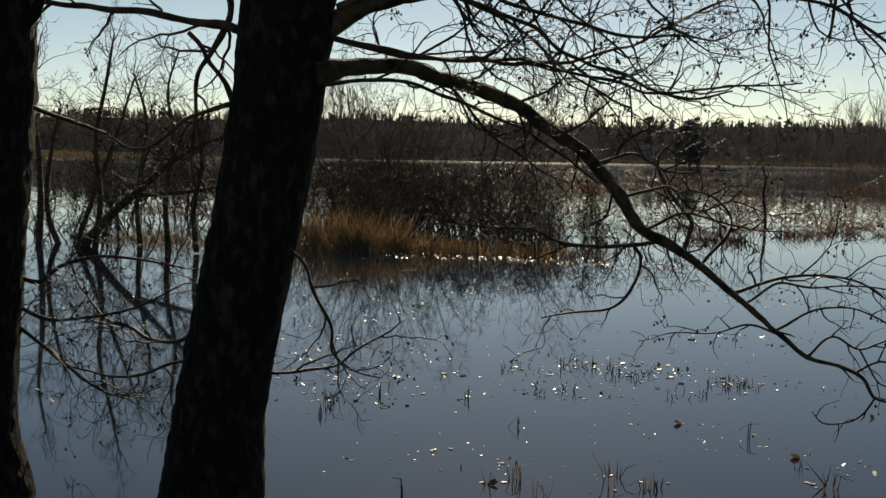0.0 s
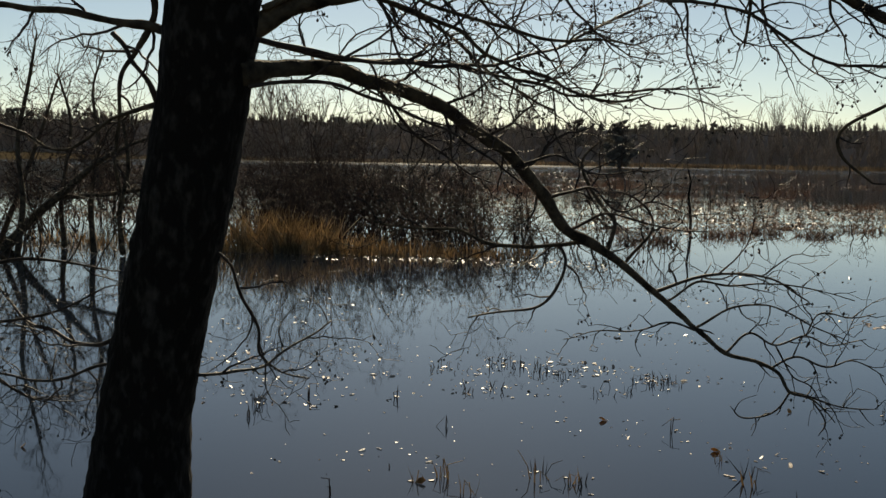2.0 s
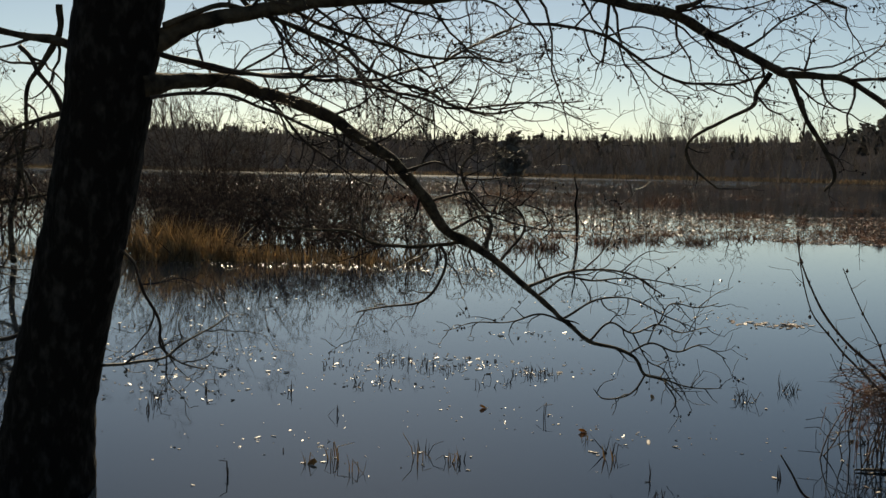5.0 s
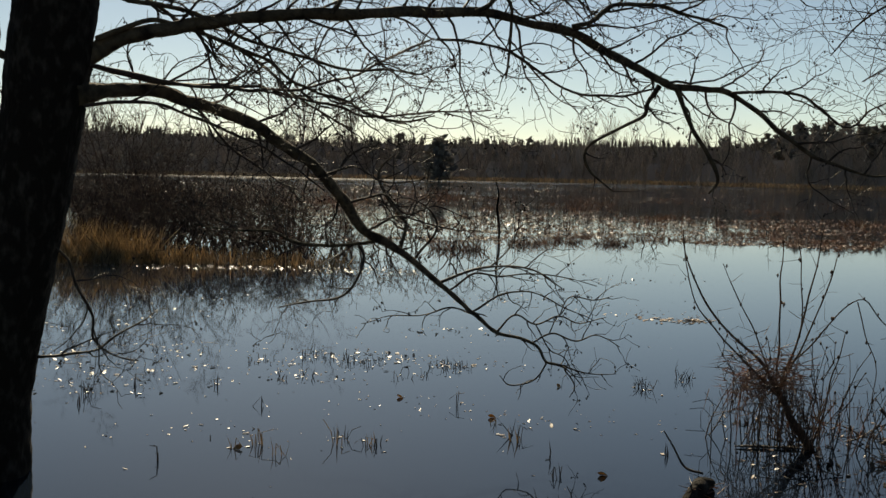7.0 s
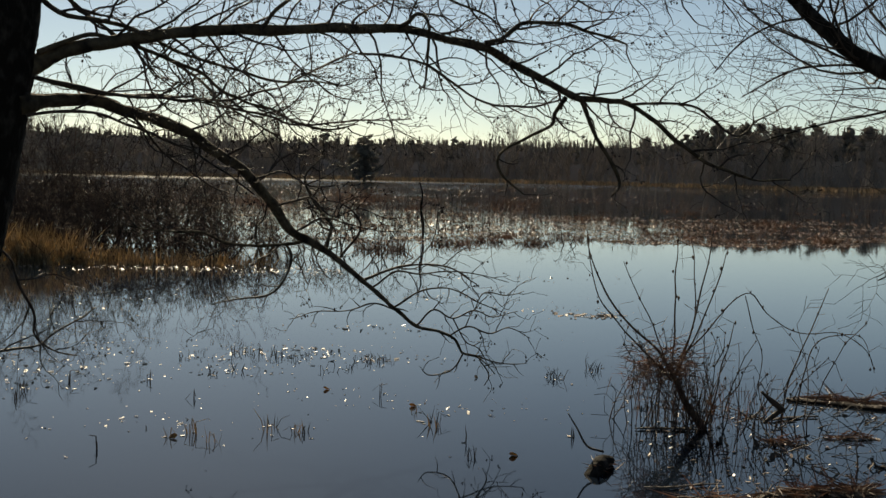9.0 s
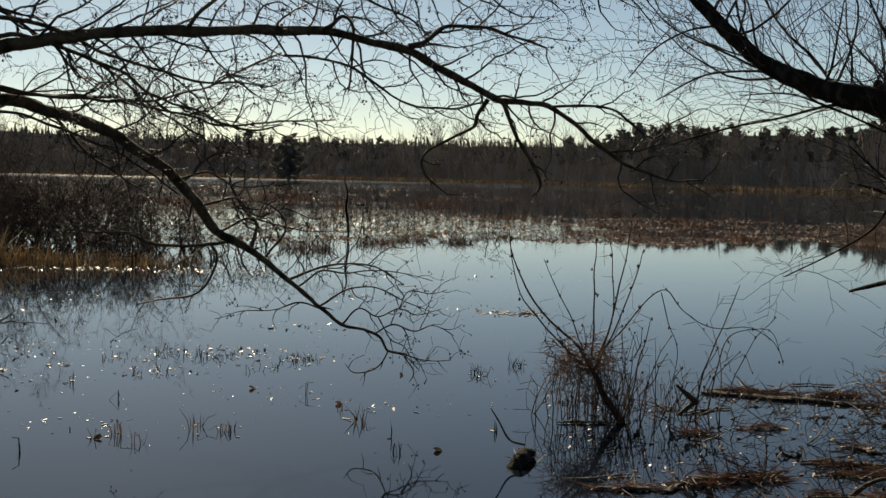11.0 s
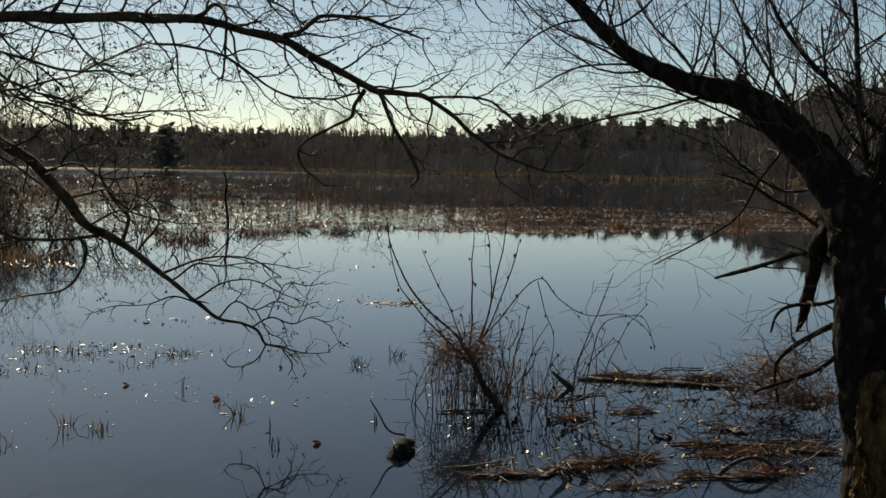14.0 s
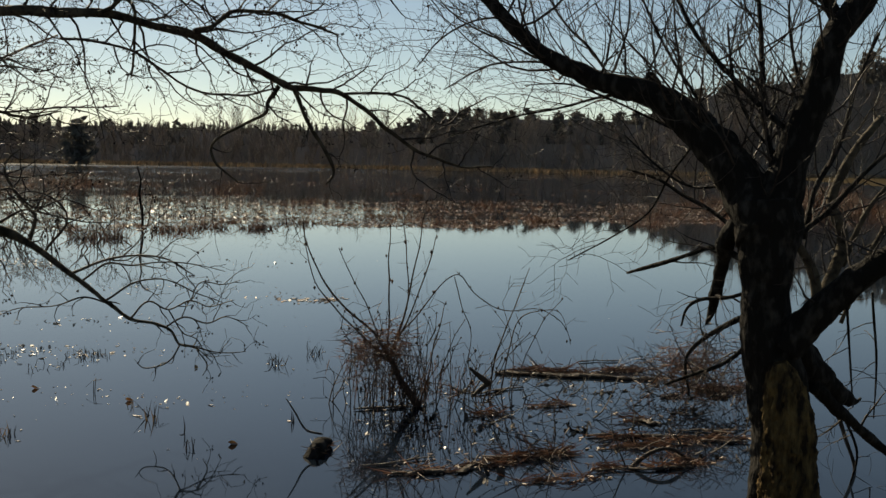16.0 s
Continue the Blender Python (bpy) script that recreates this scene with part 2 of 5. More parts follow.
def build_ground():
    xs, ys = graded(-2600, 2600, -8, 9, 0.5), graded(-2600, 2600, -4, 10, 0.5)
    verts = [(x, y, ground_height(x, y)) for y in ys for x in xs]
    w = len(xs)
    faces = [(j * w + i, j * w + i + 1, (j + 1) * w + i + 1, (j + 1) * w + i) for j in range(len(ys) - 1) for i in range(w - 1)]
    g = Geo()
    g.add(verts, faces)
    ob = part("ground", g, MUD, None, smooth=True)
    tagged(ob, "brown muddy ground under shallow flood water", "ground", kind="structure")
    w = Geo()
    w.add([(-900, 3.0, 0), (900, 3.0, 0), (900, 900, 0), (-900, 900, 0)], [(0, 1, 2, 3)])
    ob = part("water", w, WATER, None)
    tagged(ob, "calm dark flood water mirroring the pale sky", "water", kind="structure")


build_ground()


# ---------------------------------------------------------------- alder tree
def crown(tree, twigs, cones, top, radius):
    """The upper stem and its boughs."""
    stem = Geo()
    path = [top + Vector((0.10 * i + 0.05 * math.sin(i * 1.7), 0.04 * i, -0.05 + 0.75 * i)) for i in range(7)]
    stem.tube(path, [radius * (1 - 0.14 * i) for i in range(7)], 16, 0.05)
    part("upper_trunk", stem, BARK, tree, smooth=True)
    for i in range(1, 7):
        for _ in range(2):
            a = random.uniform(0, 2 * math.pi)
            d = Vector((math.cos(a), math.sin(a), 0.55)).normalized()
            l = random.uniform(1.2, 2.2) * (1 - 0.09 * i)
            pts = [path[i] + d * l * u + Vector((0, 0, 0.12 * math.sin(3 * u))) for u in (0, 0.25, 0.5, 0.75, 1.0)]
            g = Geo()
            g.tube(pts, [0.03, 0.024, 0.018, 0.012, 0.006], 7, 0.15)
            part("limb", g, LIMB, tree, smooth=True)
            for q in pts[1:]:
                for _ in range(2):
                    grow(twigs, q, d + rand_dir() * 0.8, random.uniform(0.4, 0.8), 0.006, 1, (0, 0, 0.1), 0.35, cones, 4, 0.9, 0.1, 0.002)


def alder_tree():
    tree = thing("alder_tree", "leaning dark alder trunk with long drooping bare limbs", "tree", (-2.2, 5.5, 0.0))
    g = Geo()
    p, r = spline([(-2.76, 5.50, -0.47, 0.2758), (-2.73, 5.50, -0.20, 0.2484), (-2.69, 5.50, 0.00, 0.2356), (-2.65, 5.50, 0.37, 0.2045), (-2.56, 5.50, 0.83, 0.1930), (-2.47, 5.50, 1.23, 0.1930), (-2.37, 5.50, 1.74, 0.1924), (-2.31, 5.50, 2.19, 0.1971), (-2.27, 5.50, 2.49, 0.1943), (-2.23, 5.50, 2.88, 0.1749), (-2.20, 5.50, 3.37, 0.1555), (-2.16, 5.50, 3.97, 0.1249)], 26)
    g.tube(p, r, 40, 0.055, grain=20)
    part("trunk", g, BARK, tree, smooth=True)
    twigs, cones = Geo(), Geo()

    def limb(points, every=0.16, length=(0.35, 0.9), level=2, pull=(0.1, 0, 0.05), sides=9, skip=0.15, kids=1.0, name="limb"):
        lg = Geo()
        path, radii = spline(points, 7)
        path = [q + Vector((noise.noise(q * 5), noise.noise(q * 5 + Vector((9, 0, 0))), noise.noise(q * 5 + Vector((0, 9, 0))))) * (0.012 if rr > 0.014 else 0.022) for q, rr in zip(path, radii)]
        lg.tube(path, radii, sides, 0.22)
        part(name, lg, LIMB if radii[0] > 0.012 else TWIG, tree, smooth=True)
        run = sum((b - a).length for a, b in zip(path, path[1:]))
        walked, nxt, side = 0.0, run * skip, 1
        for a, b, rr in zip(path, path[1:], radii):
            walked += (b - a).length
            while walked > nxt:
                nxt += every * random.uniform(0.6, 1.4)
                side = -side
                d = (b - a).normalized()
                up = d.cross(Vector((0, -1, 0))) * side
                size = random.uniform(*length) * (1.0 - 0.35 * walked / run)
                grow(twigs, b, d * 0.8 + up * 0.8 + rand_dir() * 0.45, size, min(rr * 0.5, 0.0065) + 0.0016, level, pull, 0.42, cones, 5, kids * 0.9, 0.2, 0.0019)

    # long lower limb that bows down to the water
    limb([(-2.19, 5.47, 1.88, 0.0600), (-2.08, 5.60, 1.91, 0.0420), (-2.01, 5.72, 1.93, 0.0370), (-1.88, 5.85, 1.93, 0.0345), (-1.78, 5.98, 1.89, 0.0332), (-1.64, 6.12, 1.85, 0.0322), (-1.47, 6.30, 1.76, 0.0330), (-1.28, 6.50, 1.61, 0.0320), (-1.17, 6.62, 1.50, 0.0320), (-1.07, 6.75, 1.35, 0.0320), (-0.97, 6.87, 1.18, 0.0310), (-0.82, 7.00, 1.08, 0.0290)], 0.16, (0.3, 0.75), 2, (0.08, 0, -0.06))
    limb([(-0.84, 7.00, 1.09, 0.0285), (-0.71, 6.95, 1.02, 0.0205), (-0.48, 6.85, 0.85, 0.0165), (-0.27, 6.75, 0.70, 0.0130), (-0.15, 6.70, 0.61, 0.0110), (0.07, 6.60, 0.56, 0.0090), (0.14, 6.55, 0.47, 0.0075), (0.25, 6.50, 0.44, 0.0052), (0.35, 6.45, 0.35, 0.0025)], 0.3, (0.08, 0.22), 1, (0.2, 0, -0.1), skip=0.05)
    # fine boughs below the limb and past it
    for bend in ([(-1.76, 5.99, 1.88, 0.0090), (-1.62, 6.15, 1.68, 0.0072), (-1.45, 6.40, 1.50, 0.0054), (-1.30, 6.60, 1.42, 0.0030)],
                 [(-1.18, 6.61, 1.52, 0.0085), (-1.00, 6.60, 1.57, 0.0066), (-0.80, 6.55, 1.48, 0.0050), (-0.60, 6.50, 1.50, 0.0028)],
                 [(-1.06, 6.76, 1.34, 0.0080), (-0.85, 6.70, 1.42, 0.0064), (-0.70, 6.65, 1.30, 0.0052), (-0.50, 6.60, 1.35, 0.0040), (-0.30, 6.60, 1.28, 0.0024)],
                 [(-0.96, 6.88, 1.18, 0.0080), (-0.75, 6.80, 1.28, 0.0062), (-0.50, 6.70, 1.22, 0.0046), (-0.25, 6.65, 1.20, 0.0026)]):
        limb(bend, 0.10, (0.18, 0.5), 2, (0.1, 0, 0.0), 6, 0.15, 0.9, "bough")
    # crooked twigs along the drooping end
    for bend in ([(-0.66, 7.00, 1.01, 0.0095), (-0.53, 6.90, 1.21, 0.0075), (-0.61, 6.80, 1.35, 0.0055), (-0.74, 6.70, 1.39, 0.0042), (-0.86, 6.60, 1.34, 0.0026)],
                 [(-0.44, 6.86, 0.83, 0.0085), (-0.30, 6.88, 0.92, 0.0070), (-0.14, 6.84, 0.92, 0.0058), (0.01, 6.76, 0.96, 0.0047), (0.21, 6.68, 0.95, 0.0036), (0.42, 6.60, 0.92, 0.0022)],
                 [(-0.30, 6.77, 0.72, 0.0080), (-0.12, 6.78, 0.82, 0.0062), (0.05, 6.74, 0.86, 0.0050), (0.25, 6.66, 0.77, 0.0038), (0.42, 6.60, 0.71, 0.0022)],
                 [(-0.15, 6.70, 0.61, 0.0072), (-0.04, 6.68, 0.72, 0.0062), (0.08, 6.66, 0.67, 0.0054), (0.21, 6.64, 0.73, 0.0043), (0.34, 6.62, 0.69, 0.0034), (0.49, 6.60, 0.73, 0.0022)],
                 [(0.05, 6.61, 0.56, 0.0072), (0.18, 6.63, 0.62, 0.0058), (0.32, 6.63, 0.58, 0.0046), (0.43, 6.62, 0.62, 0.0034), (0.56, 6.60, 0.56, 0.0022)],
                 [(0.13, 6.56, 0.47, 0.0060), (0.26, 6.60, 0.43, 0.0050), (0.42, 6.60, 0.39, 0.0038), (0.55, 6.60, 0.40, 0.0022)],
                 [(0.14, 6.56, 0.46, 0.0056), (0.06, 6.60, 0.34, 0.0046), (-0.06, 6.60, 0.30, 0.0036), (-0.12, 6.58, 0.36, 0.0022)],
                 [(0.25, 6.51, 0.43, 0.0050), (0.32, 6.52, 0.33, 0.0040), (0.29, 6.54, 0.26, 0.0022)],
                 [(-0.27, 6.76, 0.70, 0.0066), (-0.42, 6.70, 0.75, 0.0054), (-0.58, 6.66, 0.70, 0.0044), (-0.75, 6.62, 0.69, 0.0034), (-0.95, 6.60, 0.65, 0.0022)],
                 [(0.21, 6.64, 0.73, 0.0042), (0.28, 6.62, 0.84, 0.0036), (0.40, 6.60, 0.83, 0.0030), (0.52, 6.58, 0.86, 0.0020)],
                 [(0.08, 6.66, 0.67, 0.0050), (0.17, 6.64, 0.52, 0.0042), (0.27, 6.62, 0.47, 0.0034), (0.33, 6.60, 0.36, 0.0022)]):
        limb(bend, 0.09, (0.08, 0.26), 1, (0.15, 0, 0.0), 6, 0.2, 0.9, "bough")
    # upper limb that arches over the water
    limb([(-2.24, 5.50, 2.03, 0.0658), (-2.14, 5.55, 2.09, 0.0497), (-2.02, 5.61, 2.17, 0.0418), (-1.81, 5.71, 2.24, 0.0367), (-1.55, 5.81, 2.30, 0.0344), (-1.23, 5.94, 2.35, 0.0322), (-0.89, 6.07, 2.37, 0.0298), (-0.55, 6.22, 2.41, 0.0305), (-0.25, 6.36, 2.43, 0.0264), (0.03, 6.48, 2.38, 0.0253), (0.29, 6.59, 2.33, 0.0257), (0.53, 6.70, 2.22, 0.0245), (0.70, 6.77, 2.14, 0.0231), (0.89, 6.85, 2.06, 0.0217)], 0.10, (0.4, 1.0), 2, (0.25, 0, -0.05))
    limb([(0.87, 6.85, 2.07, 0.0217), (1.06, 6.89, 2.07, 0.0182), (1.21, 6.93, 2.05, 0.0165), (1.45, 6.99, 1.89, 0.0148), (1.70, 7.06, 1.71, 0.0131), (1.94, 7.11, 1.61, 0.0113), (2.12, 7.15, 1.57, 0.0076), (2.35, 7.20, 1.58, 0.0057)], 0.12, (0.25, 0.7), 2, (0.2, 0, 0.1), skip=0.05)
    limb([(0.88, 6.85, 2.06, 0.0163), (0.95, 6.87, 1.91, 0.0146), (1.06, 6.91, 1.72, 0.0128), (1.15, 6.94, 1.54, 0.0111), (1.11, 6.95, 1.46, 0.0055)], 0.2, (0.12, 0.3), 1, (0.1, 0, -0.1))
    limb([(0.78, 6.83, 2.08, 0.0162), (0.71, 6.85, 1.96, 0.0127), (0.68, 6.86, 1.88, 0.0109), (0.48, 6.89, 1.80, 0.0091), (0.36, 6.91, 1.70, 0.0092), (0.38, 6.93, 1.58, 0.0074), (0.52, 6.95, 1.45, 0.0055)], 0.2, (0.12, 0.35), 1, (0, 0, -0.1))
    # thin boughs in front of the sky
    limb([(-2.13, 5.50, 2.03, 0.0106), (-1.91, 5.70, 1.98, 0.0085), (-1.71, 5.86, 1.97, 0.0087), (-1.43, 6.08, 1.98, 0.0076), (-1.15, 6.29, 1.92, 0.0078), (-0.89, 6.51, 1.86, 0.0067), (-0.54, 6.77, 1.91, 0.0055), (-0.22, 7.00, 1.93, 0.0042)], 0.15, (0.3, 0.8), 2, (0.25, 0, 0.15), name="bough")
    limb([(-2.09, 5.50, 2.16, 0.0141), (-1.85, 5.67, 2.27, 0.0119), (-1.62, 5.82, 2.21, 0.0097), (-1.40, 5.97, 2.12, 0.0099), (-1.26, 6.12, 2.02, 0.0089), (-1.03, 6.36, 1.93, 0.0079), (-0.77, 6.61, 1.84, 0.0068), (-0.54, 6.80, 1.89, 0.0042)], 0.15, (0.3, 0.8), 2, (0.25, 0, 0.1), name="bough")
    limb([(-2.13, 5.45, 1.84, 0.0093), (-1.91, 5.69, 1.87, 0.0085), (-1.76, 5.86, 1.82, 0.0075), (-1.61, 6.01, 1.75, 0.0076), (-1.47, 6.16, 1.68, 0.0065), (-1.29, 6.34, 1.56, 0.0053), (-1.15, 6.50, 1.41, 0.0041)], 0.18, (0.3, 0.7), 2, (0.2, 0, -0.05), name="bough")
    limb([(-2.11, 5.50, 2.03, 0.0110), (-1.91, 5.64, 2.00, 0.0100), (-1.63, 5.83, 1.96, 0.0090), (-1.31, 6.07, 1.97, 0.0080), (-1.06, 6.35, 2.04, 0.0070), (-0.79, 6.67, 2.21, 0.0073), (-0.57, 6.90, 2.36, 0.0060)], 0.14, (0.3, 0.9), 2, (0.25, 0, 0.1), name="bough")
    limb([(-2.25, 5.50, 2.62, 0.0180), (-2.02, 5.60, 2.38, 0.0148), (-1.73, 5.81, 2.34, 0.0115), (-1.46, 6.01, 2.22, 0.0092), (-1.17, 6.19, 2.13, 0.0081), (-0.87, 6.37, 2.10, 0.0069), (-0.63, 6.50, 2.10, 0.0042)], 0.14, (0.3, 0.8), 2, (0.2, 0, -0.1), name="bough")
    limb([(0.24, 6.40, 2.36, 0.0152), (0.34, 6.45, 2.40, 0.0136), (0.42, 6.52, 2.47, 0.0137), (0.51, 6.57, 2.52, 0.0121), (0.77, 6.70, 2.51, 0.0106), (1.16, 6.90, 2.43, 0.0073)], 0.1, (0.25, 0.7), 2, (0.25, 0, 0.05), name="bough")
    limb([(-0.30, 6.30, 2.42, 0.0149), (-0.23, 6.32, 2.46, 0.0133), (-0.16, 6.35, 2.52, 0.0117), (-0.10, 6.38, 2.46, 0.0101), (-0.11, 6.44, 2.28, 0.0085), (-0.14, 6.50, 2.08, 0.0052)], 0.1, (0.2, 0.5), 2, (0.15, 0, -0.1), name="bough")
    limb([(-2.24, 5.55, 2.75, 0.0130), (-2.02, 5.80, 2.47, 0.0107), (-1.85, 5.97, 2.32, 0.0094), (-1.51, 6.23, 2.15, 0.0082), (-1.26, 6.43, 1.93, 0.0068), (-1.01, 6.60, 1.79, 0.0053)], 0.12, (0.25, 0.7), 2, (0.25, 0, 0.05), name="bough")
    limb([(-1.00, 5.90, 2.36, 0.0124), (-0.92, 5.97, 2.49, 0.0110), (-0.74, 6.07, 2.62, 0.0096), (-0.31, 6.28, 2.68, 0.0082), (0.20, 6.51, 2.56, 0.0068), (0.38, 6.60, 2.44, 0.0052)], 0.12, (0.3, 0.7), 2, (0.2, 0, -0.05), name="bough")
    limb([(-2.15, 5.60, 2.67, 0.0235), (-1.52, 5.87, 2.86, 0.0215), (-0.63, 6.19, 2.92, 0.0194), (0.19, 6.47, 2.86, 0.0170), (0.90, 6.69, 2.81, 0.0140), (1.46, 6.86, 2.82, 0.0108), (1.97, 7.00, 2.82, 0.0055)], 0.07, (0.4, 0.9), 2, (0.2, 0, -0.22), name="bough")
    limb([(1.21, 6.90, 2.05, 0.0109), (1.44, 6.98, 2.08, 0.0092), (1.69, 7.06, 2.03, 0.0093), (1.94, 7.16, 1.87, 0.0076), (2.11, 7.23, 1.97, 0.0057), (2.32, 7.30, 2.08, 0.0039)], 0.1, (0.2, 0.6), 2, (0.2, 0, 0.0), name="bough")
    limb([(-0.50, 6.30, 2.27, 0.0083), (-0.17, 6.43, 2.24, 0.0085), (0.25, 6.61, 2.03, 0.0070), (0.54, 6.72, 2.01, 0.0071), (0.76, 6.80, 2.06, 0.0054)], 0.1, (0.2, 0.6), 2, (0.2, 0, 0.05), name="bough")
    # low hanging boughs beside the trunk
    limb([(-2.26, 5.40, 1.15, 0.0071), (-2.23, 5.50, 1.05, 0.0072), (-2.22, 5.60, 0.91, 0.0074), (-2.20, 5.71, 0.77, 0.0076), (-2.23, 5.79, 0.65, 0.0065), (-2.17, 5.89, 0.55, 0.0052), (-2.06, 6.00, 0.50, 0.0040)], 0.13, (0.2, 0.55), 2, (0.2, 0, 0.0), skip=0.25, name="bough")
    limb([(-2.38, 5.45, 0.61, 0.0085), (-2.28, 5.60, 0.60, 0.0075), (-2.19, 5.75, 0.60, 0.0064), (-2.09, 5.93, 0.69, 0.0053), (-1.99, 6.10, 0.76, 0.0040)], 0.15, (0.2, 0.5), 2, (0.2, 0, 0.1), name="bough")
    limb([(-0.87, 6.98, 1.11, 0.0133), (-0.99, 6.94, 1.09, 0.0118), (-1.14, 6.89, 1.09, 0.0118), (-1.37, 6.81, 1.11, 0.0103), (-1.56, 6.74, 1.17, 0.0088), (-1.76, 6.67, 1.18, 0.0059), (-1.95, 6.60, 1.21, 0.0044)], 0.14, (0.2, 0.55), 2, (-0.2, 0, 0.1), name="bough")
    limb([(-1.03, 6.95, 1.10, 0.0104), (-0.99, 6.92, 1.01, 0.0088), (-1.00, 6.88, 0.91, 0.0088), (-1.08, 6.83, 0.79, 0.0073), (-1.26, 6.77, 0.75, 0.0058), (-1.45, 6.70, 0.71, 0.0044)], 0.14, (0.2, 0.45), 2, (-0.2, 0, -0.1), name="bough")
    limb([(-0.77, 7.05, 1.05, 0.0134), (-0.73, 7.13, 1.20, 0.0120), (-0.80, 7.19, 1.28, 0.0106), (-0.90, 7.26, 1.40, 0.0092), (-0.94, 7.32, 1.52, 0.0078), (-0.86, 7.40, 1.65, 0.0047)], 0.14, (0.3, 0.6), 2, (0.1, 0, 0.2), name="bough")
    limb([(-0.51, 6.90, 0.87, 0.0100), (-0.32, 6.85, 0.94, 0.0084), (-0.14, 6.81, 0.99, 0.0069), (0.06, 6.75, 0.98, 0.0054), (0.24, 6.70, 0.88, 0.0040)], 0.12, (0.25, 0.55), 2, (0.2, 0, 0.0), name="bough")
    limb([(-2.77, 5.50, 0.75, 0.0101), (-2.94, 5.56, 0.69, 0.0090), (-3.18, 5.65, 0.70, 0.0080), (-3.42, 5.74, 0.77, 0.0068), (-3.62, 5.83, 0.90, 0.0056), (-3.73, 5.90, 1.01, 0.0043)], 0.1, (0.2, 0.5), 2, (-0.2, 0, 0.05), name="bough")
    limb([(-2.80, 5.50, 0.62, 0.0088), (-3.01, 5.58, 0.56, 0.0078), (-3.33, 5.70, 0.47, 0.0068), (-3.63, 5.80, 0.48, 0.0056), (-3.91, 5.90, 0.56, 0.0044)], 0.1, (0.2, 0.5), 2, (-0.2, 0, 0.0), name="bough")
    # boughs on the far side of the trunk
    limb([(-2.48, 5.50, 2.05, 0.0265), (-2.62, 5.51, 2.09, 0.0195), (-2.78, 5.52, 2.12, 0.0172), (-3.00, 5.54, 2.16, 0.0163), (-3.27, 5.56, 2.19, 0.0140), (-3.59, 5.58, 2.24, 0.0131), (-3.99, 5.60, 2.31, 0.0107)], 0.2, (0.25, 0.7), 2, (-0.2, 0, -0.05))
    limb([(-2.78, 5.50, 2.07, 0.0110), (-2.72, 5.52, 2.01, 0.0111), (-2.69, 5.53, 1.95, 0.0111), (-2.64, 5.55, 1.87, 0.0111), (-2.61, 5.58, 1.75, 0.0137), (-2.56, 5.60, 1.67, 0.0174)], 0.3, (0.2, 0.5), 2, (-0.2, 0, -0.1), name="bough")
    limb([(-2.59, 5.50, 2.25, 0.0145), (-2.59, 5.51, 2.13, 0.0146), (-2.67, 5.53, 1.99, 0.0123), (-2.75, 5.54, 1.89, 0.0099), (-2.78, 5.55, 1.77, 0.0087), (-2.81, 5.57, 1.57, 0.0076), (-2.81, 5.59, 1.40, 0.0063), (-2.83, 5.60, 1.27, 0.0038)], 0.16, (0.2, 0.6), 2, (-0.2, 0, -0.1), name="bough")
    limb([(-2.56, 5.50, 1.77, 0.0122), (-2.71, 5.53, 1.73, 0.0099), (-2.87, 5.56, 1.68, 0.0075), (-3.08, 5.60, 1.56, 0.0064), (-3.35, 5.65, 1.63, 0.0053), (-3.63, 5.70, 1.74, 0.0041)], 0.16, (0.2, 0.6), 2, (-0.2, 0, 0.0), name="bough")
    top = p[-1]
    crown(tree, twigs, cones, top, r[-1])
    part("twig_spray", twigs, TWIG, tree, "fine dark bare twigs", kind="stuff")
    part("alder_cone", cones, CONE, tree, "small black hanging cones", kind="stuff")
    return tree


alder_tree()


